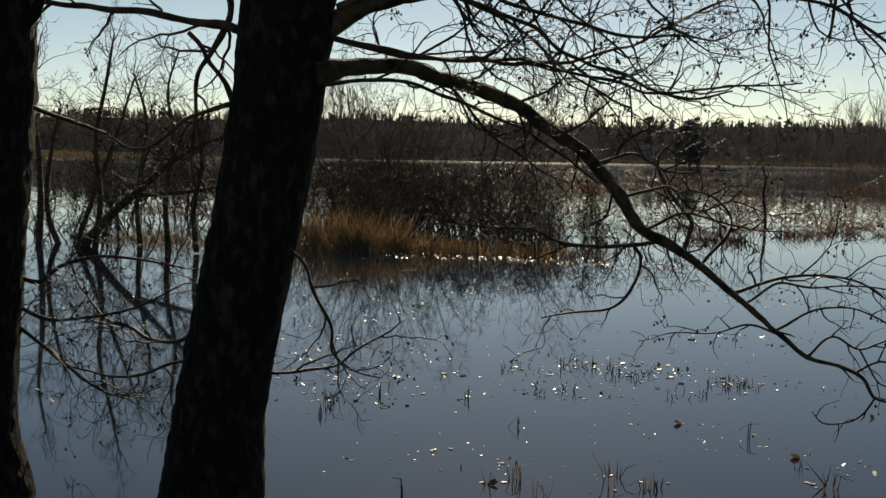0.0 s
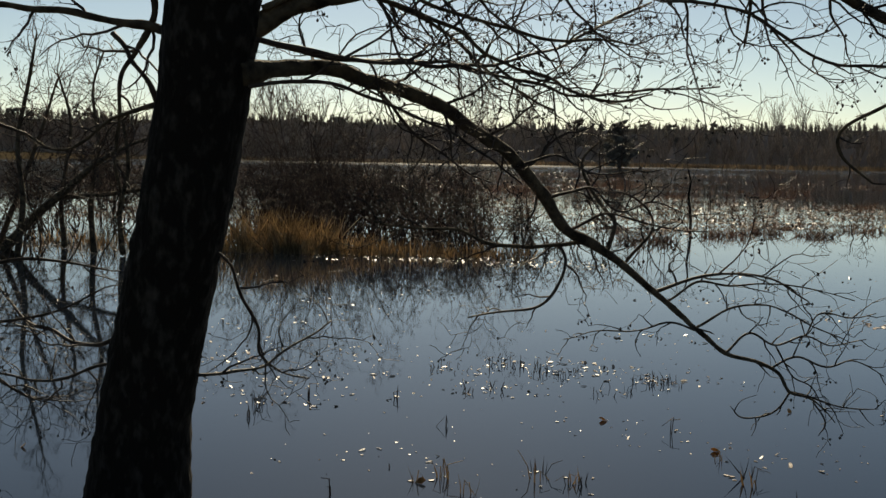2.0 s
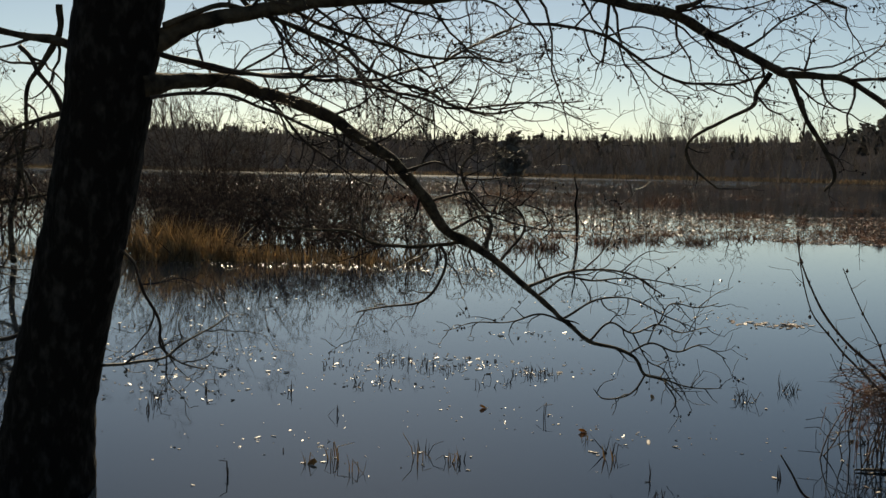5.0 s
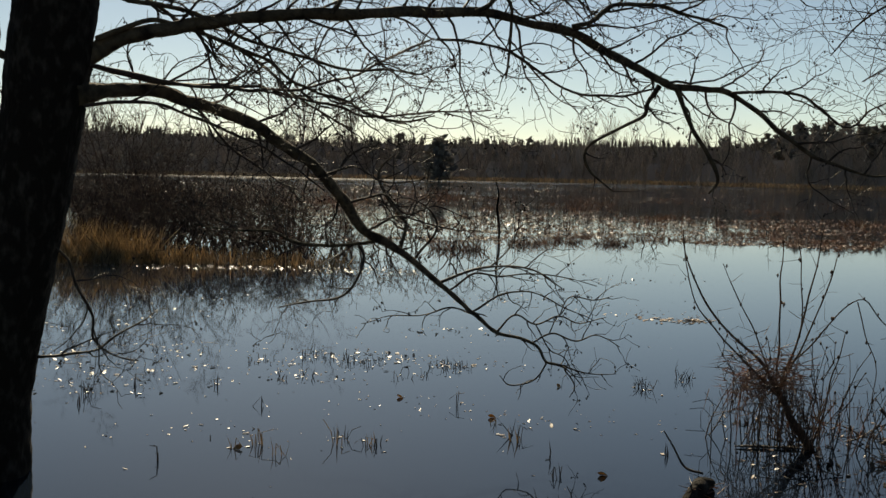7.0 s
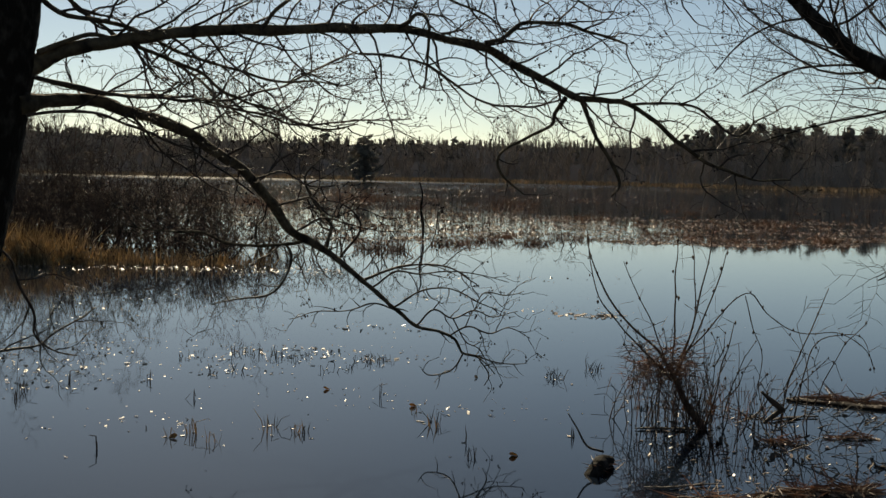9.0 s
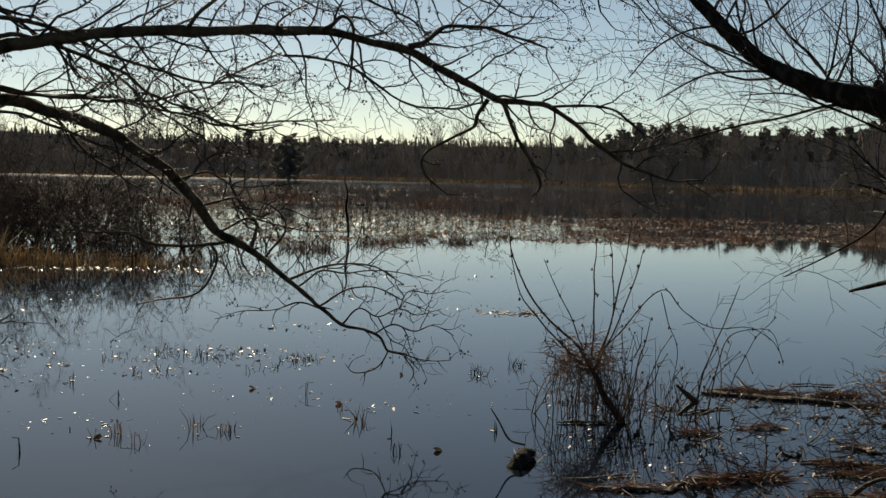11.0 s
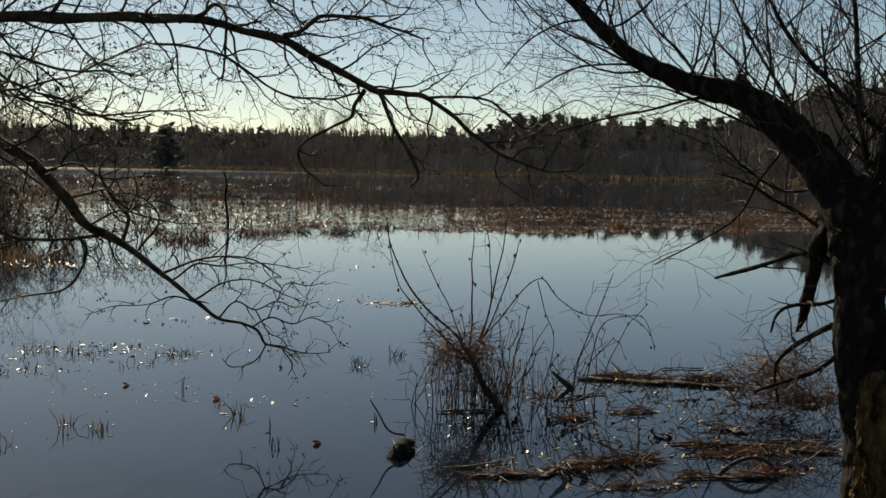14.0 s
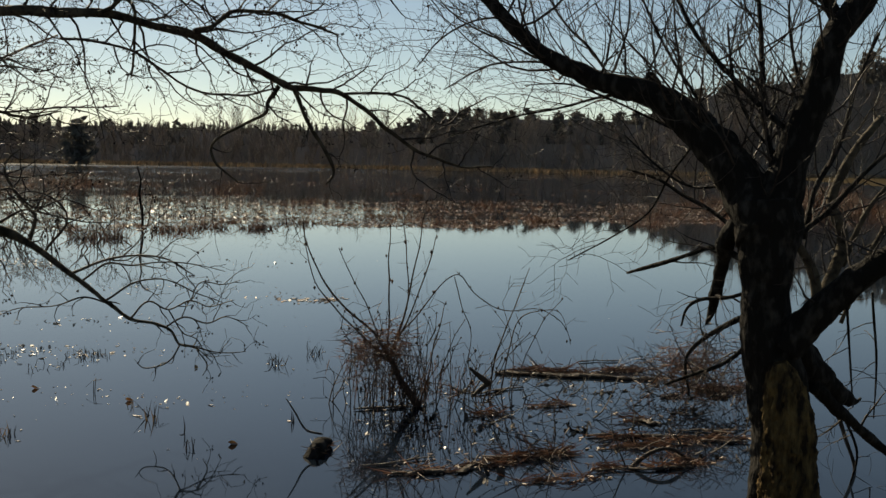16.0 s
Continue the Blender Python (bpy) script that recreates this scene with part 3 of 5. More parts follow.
def second_alder():
    tree = thing("alder_tree", "thick dark alder trunk with a flared mossy foot", "tree", (-3.2, 5.2, 0.0))
    g = Geo()
    p, r = spline([(-3.67, 5.20, -0.64, 0.3204), (-3.69, 5.20, -0.32, 0.2743), (-3.70, 5.20, -0.01, 0.2413), (-3.73, 5.20, 0.30, 0.2025), (-3.73, 5.20, 0.66, 0.2074), (-3.70, 5.20, 1.09, 0.2242), (-3.66, 5.20, 1.58, 0.2338), (-3.63, 5.20, 1.95, 0.2318), (-3.61, 5.20, 2.43, 0.2174), (-3.59, 5.20, 3.12, 0.1905), (-3.55, 5.20, 4.02, 0.1401)], 26)
    g.tube(p, r, 40, 0.055, grain=20)
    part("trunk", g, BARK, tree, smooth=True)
    twigs, cones = Geo(), Geo()
    crown(tree, twigs, cones, p[-1], r[-1])
    lg = Geo()
    p, r = spline([(-3.47, 5.20, 2.04, 0.0362), (-3.40, 5.25, 2.12, 0.0266), (-3.38, 5.28, 2.19, 0.0219), (-3.37, 5.37, 2.40, 0.0173), (-3.31, 5.50, 2.72, 0.0125)], 6)
    lg.tube(p, r, 8, 0.15)
    part("limb", lg, BARK, tree, smooth=True)
    lg = Geo()
    p, r = spline([(-3.48, 5.20, 1.78, 0.0121), (-3.42, 5.34, 1.72, 0.0100), (-3.36, 5.46, 1.68, 0.0089), (-3.28, 5.60, 1.63, 0.0065)], 6)
    lg.tube(p, r, 7, 0.15)
    part("limb", lg, TWIG, tree, smooth=True)
    for s in ([(-3.68, 5.20, 1.11, 0.0149), (-3.50, 5.35, 0.96, 0.0114), (-3.40, 5.42, 1.03, 0.0102), (-3.26, 5.51, 1.07, 0.0077), (-3.09, 5.61, 1.05, 0.0065), (-2.93, 5.70, 1.01, 0.0039)],
              [(-3.68, 5.20, 0.99, 0.0137), (-3.49, 5.37, 0.80, 0.0102), (-3.32, 5.47, 0.79, 0.0077), (-3.13, 5.59, 0.83, 0.0065), (-2.96, 5.70, 0.93, 0.0040)],
              [(-3.68, 5.20, 0.91, 0.0125), (-3.51, 5.36, 0.70, 0.0090), (-3.42, 5.43, 0.59, 0.0078), (-3.29, 5.54, 0.44, 0.0053), (-3.18, 5.60, 0.41, 0.0040)]):
        lg = Geo()
        p, r = spline(s, 6)
        lg.tube(p, r, 7, 0.15)
        part("limb", lg, TWIG, tree, smooth=True)
        for q in p[4::2]:
            grow(twigs, q, Vector((0.6, 0, random.uniform(-0.9, 0.9))) + rand_dir() * 0.3, random.uniform(0.2, 0.5), 0.004, 2, (0.1, 0, 0), 0.33, cones)
    part("twig_spray", twigs, TWIG, tree, "fine dark bare twigs", kind="stuff")
    part("alder_cone", cones, CONE, tree, "small black hanging cones", kind="stuff")


second_alder()


# ---------------------------------------------------------------- old willow
def willow_tree():
    tree = thing("willow_tree", "old forked willow with a mossy foot leaning over debris", "tree", (2.6, 3.95, 0.05))
    g = Geo()
    p, r = spline([(2.85, 4.10, -0.44, 0.1973), (2.83, 4.10, -0.11, 0.1699), (2.81, 4.10, 0.10, 0.1535), (2.80, 4.10, 0.42, 0.1396), (2.75, 4.10, 0.63, 0.1336), (2.70, 4.10, 0.84, 0.1124), (2.68, 4.10, 1.05, 0.1068), (2.68, 4.10, 1.23, 0.1267), (2.68, 4.10, 1.35, 0.1416), (2.67, 4.10, 1.48, 0.1261)], 22)
    g.tube(p, r, 44, 0.13, grain=16)
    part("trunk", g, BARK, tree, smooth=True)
    g = Geo()
    p, r = spline([(2.79, 3.98, -0.33, 0.1509), (2.77, 3.98, -0.01, 0.1321), (2.76, 3.98, 0.25, 0.1188), (2.74, 3.98, 0.51, 0.1030), (2.71, 3.98, 0.66, 0.0801), (2.69, 3.98, 0.72, 0.0574), (2.68, 3.98, 0.76, 0.0374)], 44)
    g.tube(p, r, 96, 0.17, grain=48)
    part("stump", g, MOSSY, tree, "broken mossy stem in yellow-green moss", smooth=True)
    twigs = Geo()

    def limb(points, every=0.0, length=(0.4, 1.0), level=2, pull=(0, 0, 0.3), sides=9, name="limb", kids=0.8, mat=BARK):
        lg = Geo()
        path, radii = spline(points, 7)
        if radii[0] < 0.03:
            radii = [0.68 * q for q in radii]
        path = [q + Vector((noise.noise(q * 4), noise.noise(q * 4 + Vector((9, 0, 0))), noise.noise(q * 4 + Vector((0, 9, 0))))) * min(rr, 0.02) * 0.8 for q, rr in zip(path, radii)]
        lg.tube(path, radii, sides + 5, 0.2 if name == "limb" else 0.4, grain=9 if radii[0] < 0.04 else 14)
        part(name, lg, mat, tree, smooth=True)
        if not every:
            return
        walked, nxt = 0.0, every
        for a, b, rr in zip(path, path[1:], radii):
            walked += (b - a).length
            while walked > nxt:
                nxt += every * random.uniform(0.5, 1.5)
                grow(twigs, b, (b - a).normalized() * 0.4 + rand_dir(-0.3, 1.0), random.uniform(*length), min(rr * 0.35, 0.006) + 0.001, level, pull, 0.22, None, 5, kids)

    limb([(2.68, 4.10, 1.33, 0.1391), (2.62, 4.20, 1.49, 0.1077), (2.56, 4.28, 1.63, 0.0986), (2.49, 4.36, 1.76, 0.0891), (2.43, 4.42, 1.84, 0.0818), (2.30, 4.51, 1.94, 0.0639), (2.16, 4.59, 1.99, 0.0537), (2.02, 4.68, 2.04, 0.0460), (1.87, 4.75, 2.11, 0.0408), (1.75, 4.82, 2.23, 0.0356), (1.60, 4.92, 2.41, 0.0303), (1.43, 5.04, 2.66, 0.0251), (1.26, 5.20, 3.04, 0.0184)], 0.05, (0.45, 1.0), 3, (-0.08, 0, 0.32), 14)
    limb([(2.69, 4.10, 1.35, 0.1139), (2.75, 4.07, 1.61, 0.0829), (2.80, 4.05, 1.78, 0.0751), (2.86, 4.03, 1.98, 0.0697), (2.93, 4.01, 2.20, 0.0619), (3.07, 4.03, 2.41, 0.0575), (3.30, 4.11, 2.79, 0.0511), (3.46, 4.20, 3.25, 0.0390)], 0.06, (0.4, 1.0), 3, (-0.05, 0, 0.3), 14)
    limb([(2.45, 4.70, 1.90, 0.0473), (2.41, 4.70, 1.97, 0.0360), (2.36, 4.70, 2.04, 0.0304), (2.34, 4.70, 2.05, 0.0138)], name="limb_stub")
    limb([(3.03, 4.10, 2.22, 0.0330), (2.95, 4.12, 2.34, 0.0304), (2.85, 4.15, 2.49, 0.0253), (2.72, 4.20, 2.76, 0.0189)], 0.09, (0.3, 0.8), 2, (-0.1, 0, 0.3))
    limb([(2.78, 4.10, 1.76, 0.0177), (2.65, 4.25, 1.94, 0.0180), (2.54, 4.37, 2.10, 0.0157), (2.45, 4.49, 2.29, 0.0133), (2.41, 4.60, 2.48, 0.0108)], 0.06, (0.3, 0.8), 2, (-0.1, 0, 0.3))
    limb([(2.76, 4.15, 1.53, 0.0230), (2.73, 4.23, 1.76, 0.0181), (2.75, 4.32, 2.05, 0.0170), (2.78, 4.41, 2.32, 0.0159), (2.79, 4.50, 2.62, 0.0121)], 0.07, (0.3, 0.8), 2, (0, 0, 0.3))
    limb([(2.73, 4.00, 0.81, 0.0753), (2.79, 3.95, 0.92, 0.0695), (2.86, 3.89, 1.02, 0.0639), (2.96, 3.81, 1.16, 0.0558), (3.08, 3.72, 1.28, 0.0478), (3.25, 3.60, 1.43, 0.0399)], 0.12, (0.3, 0.7), 2, (0.1, 0, 0.3))
    limb([(2.79, 4.10, 0.87, 0.0641), (2.95, 4.17, 0.72, 0.0709), (3.12, 4.23, 0.57, 0.0565), (3.24, 4.27, 0.51, 0.0355), (3.32, 4.29, 0.49, 0.0137), (3.35, 4.30, 0.50, 0.0041)], name="limb_stub")
    limb([(2.97, 4.15, 0.62, 0.0394), (3.12, 4.20, 0.50, 0.0321), (3.27, 4.25, 0.40, 0.0273), (3.49, 4.32, 0.25, 0.0224), (3.76, 4.40, 0.09, 0.0173)], 0.2, (0.15, 0.3), 1, (0, 0, -0.2))
    limb([(2.81, 4.20, 1.24, 0.0260), (2.91, 4.16, 1.34, 0.0207), (3.00, 4.12, 1.43, 0.0181), (3.13, 4.06, 1.59, 0.0154), (3.27, 4.00, 1.74, 0.0114)], 0.12, (0.25, 0.6), 2, (0.1, 0, 0.2))
    limb([(2.59, 4.20, 1.35, 0.0385), (2.57, 4.28, 1.26, 0.0339), (2.62, 4.39, 1.12, 0.0321), (2.65, 4.50, 0.97, 0.0261), (2.66, 4.57, 0.87, 0.0167), (2.66, 4.60, 0.83, 0.0056)], 0.2, (0.2, 0.4), 2, (0, 0, -0.2), name="limb_stub")
    limb([(2.62, 4.10, 1.18, 0.0253), (2.57, 4.36, 1.23, 0.0172), (2.50, 4.54, 1.18, 0.0151), (2.44, 4.72, 1.12, 0.0170), (2.37, 4.90, 1.06, 0.0102)], 0.25, (0.15, 0.3), 1, (-0.2, 0, 0.1))
    limb([(2.68, 4.20, 0.93, 0.0260), (2.63, 4.29, 0.89, 0.0211), (2.57, 4.41, 0.81, 0.0175), (2.53, 4.50, 0.72, 0.0137), (2.55, 4.58, 0.63, 0.0112), (2.64, 4.70, 0.45, 0.0086)], 0.12, (0.15, 0.4), 2, (0, 0, 0.1))
    limb([(2.66, 4.20, 1.04, 0.0168), (2.61, 4.31, 1.00, 0.0145), (2.54, 4.43, 0.98, 0.0121), (2.51, 4.51, 0.93, 0.0096), (2.53, 4.60, 0.83, 0.0070)], 0.1, (0.1, 0.3), 2, (0, 0, -0.1))
    limb([(2.71, 4.30, 1.26, 0.0211), (2.65, 4.51, 1.38, 0.0164), (2.57, 4.68, 1.46, 0.0140), (2.50, 4.83, 1.54, 0.0115), (2.39, 5.00, 1.59, 0.0088)], 0.07, (0.3, 0.8), 2, (-0.1, 0, 0.1))
    limb([(2.59, 4.60, 1.76, 0.0096), (2.55, 4.81, 1.57, 0.0086), (2.52, 5.01, 1.36, 0.0074), (2.39, 5.21, 1.21, 0.0061), (2.24, 5.40, 1.08, 0.0047)], 0.09, (0.25, 0.6), 2, (-0.2, 0, -0.1))
    limb([(2.39, 4.70, 1.98, 0.0152), (2.23, 4.90, 1.96, 0.0114), (2.07, 5.10, 1.91, 0.0088), (1.84, 5.35, 1.85, 0.0076), (1.60, 5.60, 1.76, 0.0047)], 0.09, (0.25, 0.6), 2, (-0.25, 0, 0.0))
    limb([(2.70, 4.20, 0.83, 0.0182), (2.62, 4.31, 0.70, 0.0159), (2.52, 4.40, 0.63, 0.0135), (2.40, 4.50, 0.56, 0.0096)], 0.1, (0.15, 0.4), 2, (-0.1, 0, 0))
    limb([(2.98, 4.30, 1.29, 0.0214), (3.10, 4.37, 1.53, 0.0190), (3.27, 4.44, 1.75, 0.0166), (3.40, 4.52, 2.03, 0.0141), (3.57, 4.60, 2.30, 0.0115)], 0.1, (0.3, 0.7), 2, (0.1, 0, 0.3))
    limb([(2.66, 4.40, 1.60, 0.0120), (2.58, 4.60, 1.93, 0.0110), (2.49, 4.74, 2.15, 0.0098), (2.42, 4.87, 2.39, 0.0085), (2.38, 5.00, 2.63, 0.0058)], 0.05, (0.3, 0.8), 2, (-0.1, 0, 0.25))
    limb([(2.54, 4.40, 1.73, 0.0106), (2.40, 4.60, 1.81, 0.0095), (2.23, 4.82, 1.93, 0.0084), (2.07, 5.02, 2.02, 0.0072), (1.89, 5.20, 2.02, 0.0044)], 0.05, (0.3, 0.7), 2, (-0.2, 0, 0.12))
    limb([(2.22, 4.80, 2.01, 0.0112), (2.20, 5.06, 2.20, 0.0102), (2.14, 5.31, 2.37, 0.0091), (2.11, 5.60, 2.62, 0.0063)], 0.05, (0.3, 0.8), 2, (-0.15, 0, 0.2))
    limb([(1.96, 4.90, 2.11, 0.0098), (1.85, 5.10, 2.13, 0.0087), (1.71, 5.33, 2.12, 0.0075), (1.56, 5.60, 2.01, 0.0047)], 0.06, (0.25, 0.6), 2, (-0.2, 0, 0.05))
    limb([(1.72, 5.00, 2.34, 0.0085), (1.59, 5.16, 2.33, 0.0072), (1.46, 5.33, 2.25, 0.0059), (1.38, 5.50, 2.12, 0.0046)], 0.06, (0.25, 0.6), 2, (-0.15, 0, -0.1))
    limb([(2.61, 4.30, 1.53, 0.0105), (2.47, 4.43, 1.52, 0.0093), (2.36, 4.55, 1.60, 0.0081), (2.24, 4.70, 1.76, 0.0055)], 0.05, (0.25, 0.6), 2, (-0.15, 0, 0.15))
    limb([(2.84, 4.20, 1.61, 0.0129), (2.73, 4.33, 1.79, 0.0105), (2.68, 4.46, 2.03, 0.0094), (2.72, 4.60, 2.31, 0.0069)], 0.05, (0.3, 0.7), 2, (-0.05, 0, 0.3))
    limb([(2.94, 4.20, 1.87, 0.0117), (2.91, 4.31, 2.11, 0.0105), (2.93, 4.41, 2.35, 0.0080), (3.01, 4.50, 2.58, 0.0054)], 0.05, (0.3, 0.7), 2, (0.05, 0, 0.3))
    # brown stems behind the fork, and shoots that hang to the water
    for bend, r in (([(3.71, 5.20, 0.70), (3.66, 5.20, 1.02), (3.54, 5.20, 1.19), (3.46, 5.20, 1.35)], 0.034), ([(3.72, 5.20, 0.85), (3.84, 5.20, 1.19), (3.77, 5.20, 1.42), (3.85, 5.20, 1.64), (4.06, 5.20, 1.91)], 0.036),
                    ([(3.84, 5.20, 1.05), (3.98, 5.20, 1.35), (4.12, 5.20, 1.51)], 0.026), ([(4.13, 5.20, 1.28), (4.00, 5.20, 1.05), (3.86, 5.20, 0.72)], 0.028)):
        limb([(x, y, z, r * (1 - 0.5 * i / len(bend))) for i, (x, y, z) in enumerate(bend)], 0.09, (0.2, 0.5), 2, (0.05, 0, 0.2), mat=LIMB)
    for bend in ([(3.75, 5.00, 0.85), (3.79, 5.00, 0.53), (3.82, 5.00, 0.27)], [(3.91, 5.00, 0.92), (3.96, 5.00, 0.53), (3.96, 5.00, 0.20)], [(3.39, 4.50, 0.38), (3.49, 4.50, 0.17), (3.45, 4.50, -0.04)]):
        limb([(x, y, z, 0.012 - 0.003 * i) for i, (x, y, z) in enumerate(bend)], 0.12, (0.1, 0.3), 1, (0, 0, -0.2))
    part("twig_spray", twigs, TWIG, tree, "dense fine upright bare twigs", kind="stuff")


willow_tree()


# ---------------------------------------------------------------- far shore
def conifer(g, x, y, base, h, w):
    g.tube([(x, y, base - 0.3), (x, y, base + h * 0.95)], [0.14, 0.03], 4, cap=False)
    for i in range(int(22 + h * 2)):
        t = random.random() ** 0.7
        z = base + h * (0.25 + 0.74 * t)
        reach = w * (1.03 - t) ** 0.75 * random.uniform(0.5, 1.15) + 0.1
        a = random.uniform(0, 2 * math.pi)
        tip = Vector((x + reach * math.cos(a), y + reach * math.sin(a), z - reach * random.uniform(0.1, 0.6)))
        g.blade((x, y, z + 0.12), tip, reach * random.uniform(0.4, 0.8) + 0.1, (0, 0, 0.1))
    g.blade((x, y, base + h * 0.86), (x + random.uniform(-0.1, 0.1), y, base + h * 1.01), 0.36)


def pine(g, x, y, base, h, w, low=0.3):
    g.tube([(x, y, base - 0.3), (x + random.uniform(-0.3, 0.3), y, base + h * 0.9)], [0.2, 0.06], 5, cap=False)
    for i in range(60):
        t = random.random()
        z = base + h * (low + (1 - low) * t)
        reach = w * math.sin(math.pi * (0.18 + 0.75 * t)) ** 0.7 * random.uniform(0.2, 1.0)
        a = random.uniform(0, 2 * math.pi)
        c = Vector((x + reach * math.cos(a), y + reach * math.sin(a), z))
        for _ in range(2):
            g.blade(c, c + rand_dir(-0.2, 0.9) * random.uniform(0.5, 1.1), random.uniform(0.4, 0.9))


def bare_tree(g, x, y, base, h, spread=0.3, stems=1, n=26, r=0.06):
    for s in range(stems):
        lean = Vector((random.uniform(-spread, spread), random.uniform(-spread, spread), 1)).normalized()
        p, path, d = Vector((x, y, base - 0.2)), [], lean
        for i in range(6):
            path.append(p.copy())
            d = (d + rand_dir() * 0.12 + Vector((0, 0, 0.06))).normalized()
            p = p + d * h / 5.2
        g.tube(path, [r * (1 - 0.16 * i) for i in range(6)], 4, cap=False)
        for _ in range(max(4, n // stems)):
            i = random.randint(1, 4)
            q = path[i].lerp(path[i + 1], random.random())
            w = (rand_dir(0.0, 0.8) * spread * 2.2 + Vector((0, 0, 1))).normalized()
            l = h * random.uniform(0.16, 0.36)
            m = q + w * l * 0.5
            e = m + (w + Vector((0, 0, 0.5)) + rand_dir() * 0.3).normalized() * l * 0.55
            g.tube([q, m, e], [r * 0.6, r * 0.45, r * 0.3], 3, cap=False)
            for _ in range(2):
                g.tube([m.lerp(e, random.random()), e + rand_dir(-0.1, 1) * l * 0.4], [r * 0.36, r * 0.2], 3, cap=False)


def shore_y(x):
    """Foot of the far wood at each x."""
    return 182 - 5 * math.sin(x * 0.02) - max(0, x - 24) * 0.75


def wood_height(x, y):
    """Treetops rise towards the right-hand shore."""
    az = math.degrees(math.atan2(x, y))
    return 7.5 + 2.2 * max(0, min(1, (az - 12.5) / 1.5)) + 4.9 * max(0, min(1, (az - 25.5) / 4)) + 3.5 * max(0, min(1, (az - 30) / 7)) + 1.5 * max(0, min(1, (-az - 12) / 9))


def far_wood():
    conifers, bare = Geo(), Geo()
    x = -150.0
    while x < 170:
        swell = 1 + 0.05 * noise.noise(Vector((x * 0.11, 4, 0))) + 0.03 * noise.noise(Vector((x * 0.6, 9, 0)))
        for row in range(4):
            y = shore_y(x) + row * 5 + random.uniform(-2, 2)
            h = wood_height(x, y) * swell * random.uniform(0.95, 1.03)
            base = ground_height(x, y)
            if row <= 1:
                bare_tree(bare, x + random.uniform(-1, 1), y, base, h * random.uniform(0.5, 0.93), 0.26, 1, 26, 0.075)
                bare_tree(bare, x + random.uniform(-1, 1), y - 1.5, base, h * random.uniform(0.2, 0.5), 0.5, 2, 16, 0.07)
            elif random.random() < (0.45 if x > 36 else 0.03):
                pine(conifers, x + random.uniform(-1, 1), y, base, h * 1.0, 1.3)
            else:
                for dy in (0.0, 1.2, 2.4):
                    conifer(conifers, x + random.uniform(-1, 1), y + dy, base, h * random.uniform(0.88, 1.02), random.uniform(0.6, 1.1))
        x += random.uniform(0.9, 1.6)
    a = part("conifer_wood", conifers, HAZED_CONIFER, None)
    tagged(a, "long dark conifer wood along the far shore, haze put into its colour", "trees", kind="stuff")
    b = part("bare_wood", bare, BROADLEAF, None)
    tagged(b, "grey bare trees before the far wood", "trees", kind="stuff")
    # Solid ridges that close the gaps between trees, in a haze-lightened colour.
    backing = Geo()
    xs = list(range(-420, 430, 3))
    for j, (dy, hh) in enumerate(((3, 0.45), (8, 0.75), (14, 0.88), (60, 1.0))):
        verts = []
        for x0 in xs:
            yy = shore_y(x0) + dy + 1.5 * noise.noise(Vector((x0 * 0.7, j + 5, 0)))
            verts += [(x0, yy, -0.3), (x0, yy + 6, -0.3), (x0, yy + 3, hh * wood_height(x0, yy) + 0.8 * noise.noise(Vector((x0 * 0.3, j, 0))))]
        faces = []
        for i in range(len(xs) - 1):
            a0, b0 = i * 3, i * 3 + 3
            faces += [(a0, b0, b0 + 2, a0 + 2), (b0 + 1, a0 + 1, a0 + 2, b0 + 2)]
        backing.add(verts, faces)
    c = part("wood_depth", backing, HAZED_DEPTH, None)
    tagged(c, "solid backing of the far wood, haze put into its colour", "trees", kind="stuff")


far_wood()


def far_single_trees():
    for x, y, h, w in ((-11.1, 150, 6.2, 2.4),):
        t = thing("pine_tree", "dark bushy pine standing before the far wood", "tree", (x, y, 0), group="single pines")
        g = Geo()
        pine(g, x, y, 0.0, h, w, 0.12)
        pine(g, x, y, 0.0, h * 0.9, w, 0.1)
        pine(g, x, y, 0.0, h * 0.8, w, 0.08)
        part("crown", g, HAZED_CONIFER, t)
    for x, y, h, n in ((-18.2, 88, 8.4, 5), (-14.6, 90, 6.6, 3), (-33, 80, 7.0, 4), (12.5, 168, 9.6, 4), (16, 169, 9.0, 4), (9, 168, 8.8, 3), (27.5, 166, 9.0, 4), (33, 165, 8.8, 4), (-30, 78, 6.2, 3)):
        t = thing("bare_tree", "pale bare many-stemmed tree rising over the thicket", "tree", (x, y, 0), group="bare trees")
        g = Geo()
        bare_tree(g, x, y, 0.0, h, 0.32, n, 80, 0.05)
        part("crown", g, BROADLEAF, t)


far_single_trees()


def blades(g, x, y, count, spread, height, width, lean=0.25, base=-0.05, squash=1.0):
    for _ in range(count):
        a, rr = random.uniform(0, 2 * math.pi), spread * math.sqrt(random.random())
        bx, by = x + rr * math.cos(a), y + rr * math.sin(a) * squash
        h = height * random.uniform(0.45, 1.1)
        tip = Vector((bx + random.gauss(0, lean) * h, by + random.gauss(0, lean) * h, base + h))
        g.blade((bx, by, base), tip, width, (random.gauss(0, 0.03) * h, random.gauss(0, 0.03) * h, 0.05 * h))


def shore_grass():
    g = Geo()
    for _ in range(17000):
        x = random.uniform(-120, 130)
        y = shore_y(x) - random.uniform(1, 11)
        h = random.uniform(0.3, 0.8)
        g.blade((x, y, -0.1), (x + random.gauss(0, 0.3), y + random.gauss(0, 0.2), h), random.uniform(0.1, 0.3))
    tagged(part("shore_grass", g, SHORE, None), "strip of dry tan reeds along the far shore", "grass", kind="stuff")


shore_grass()


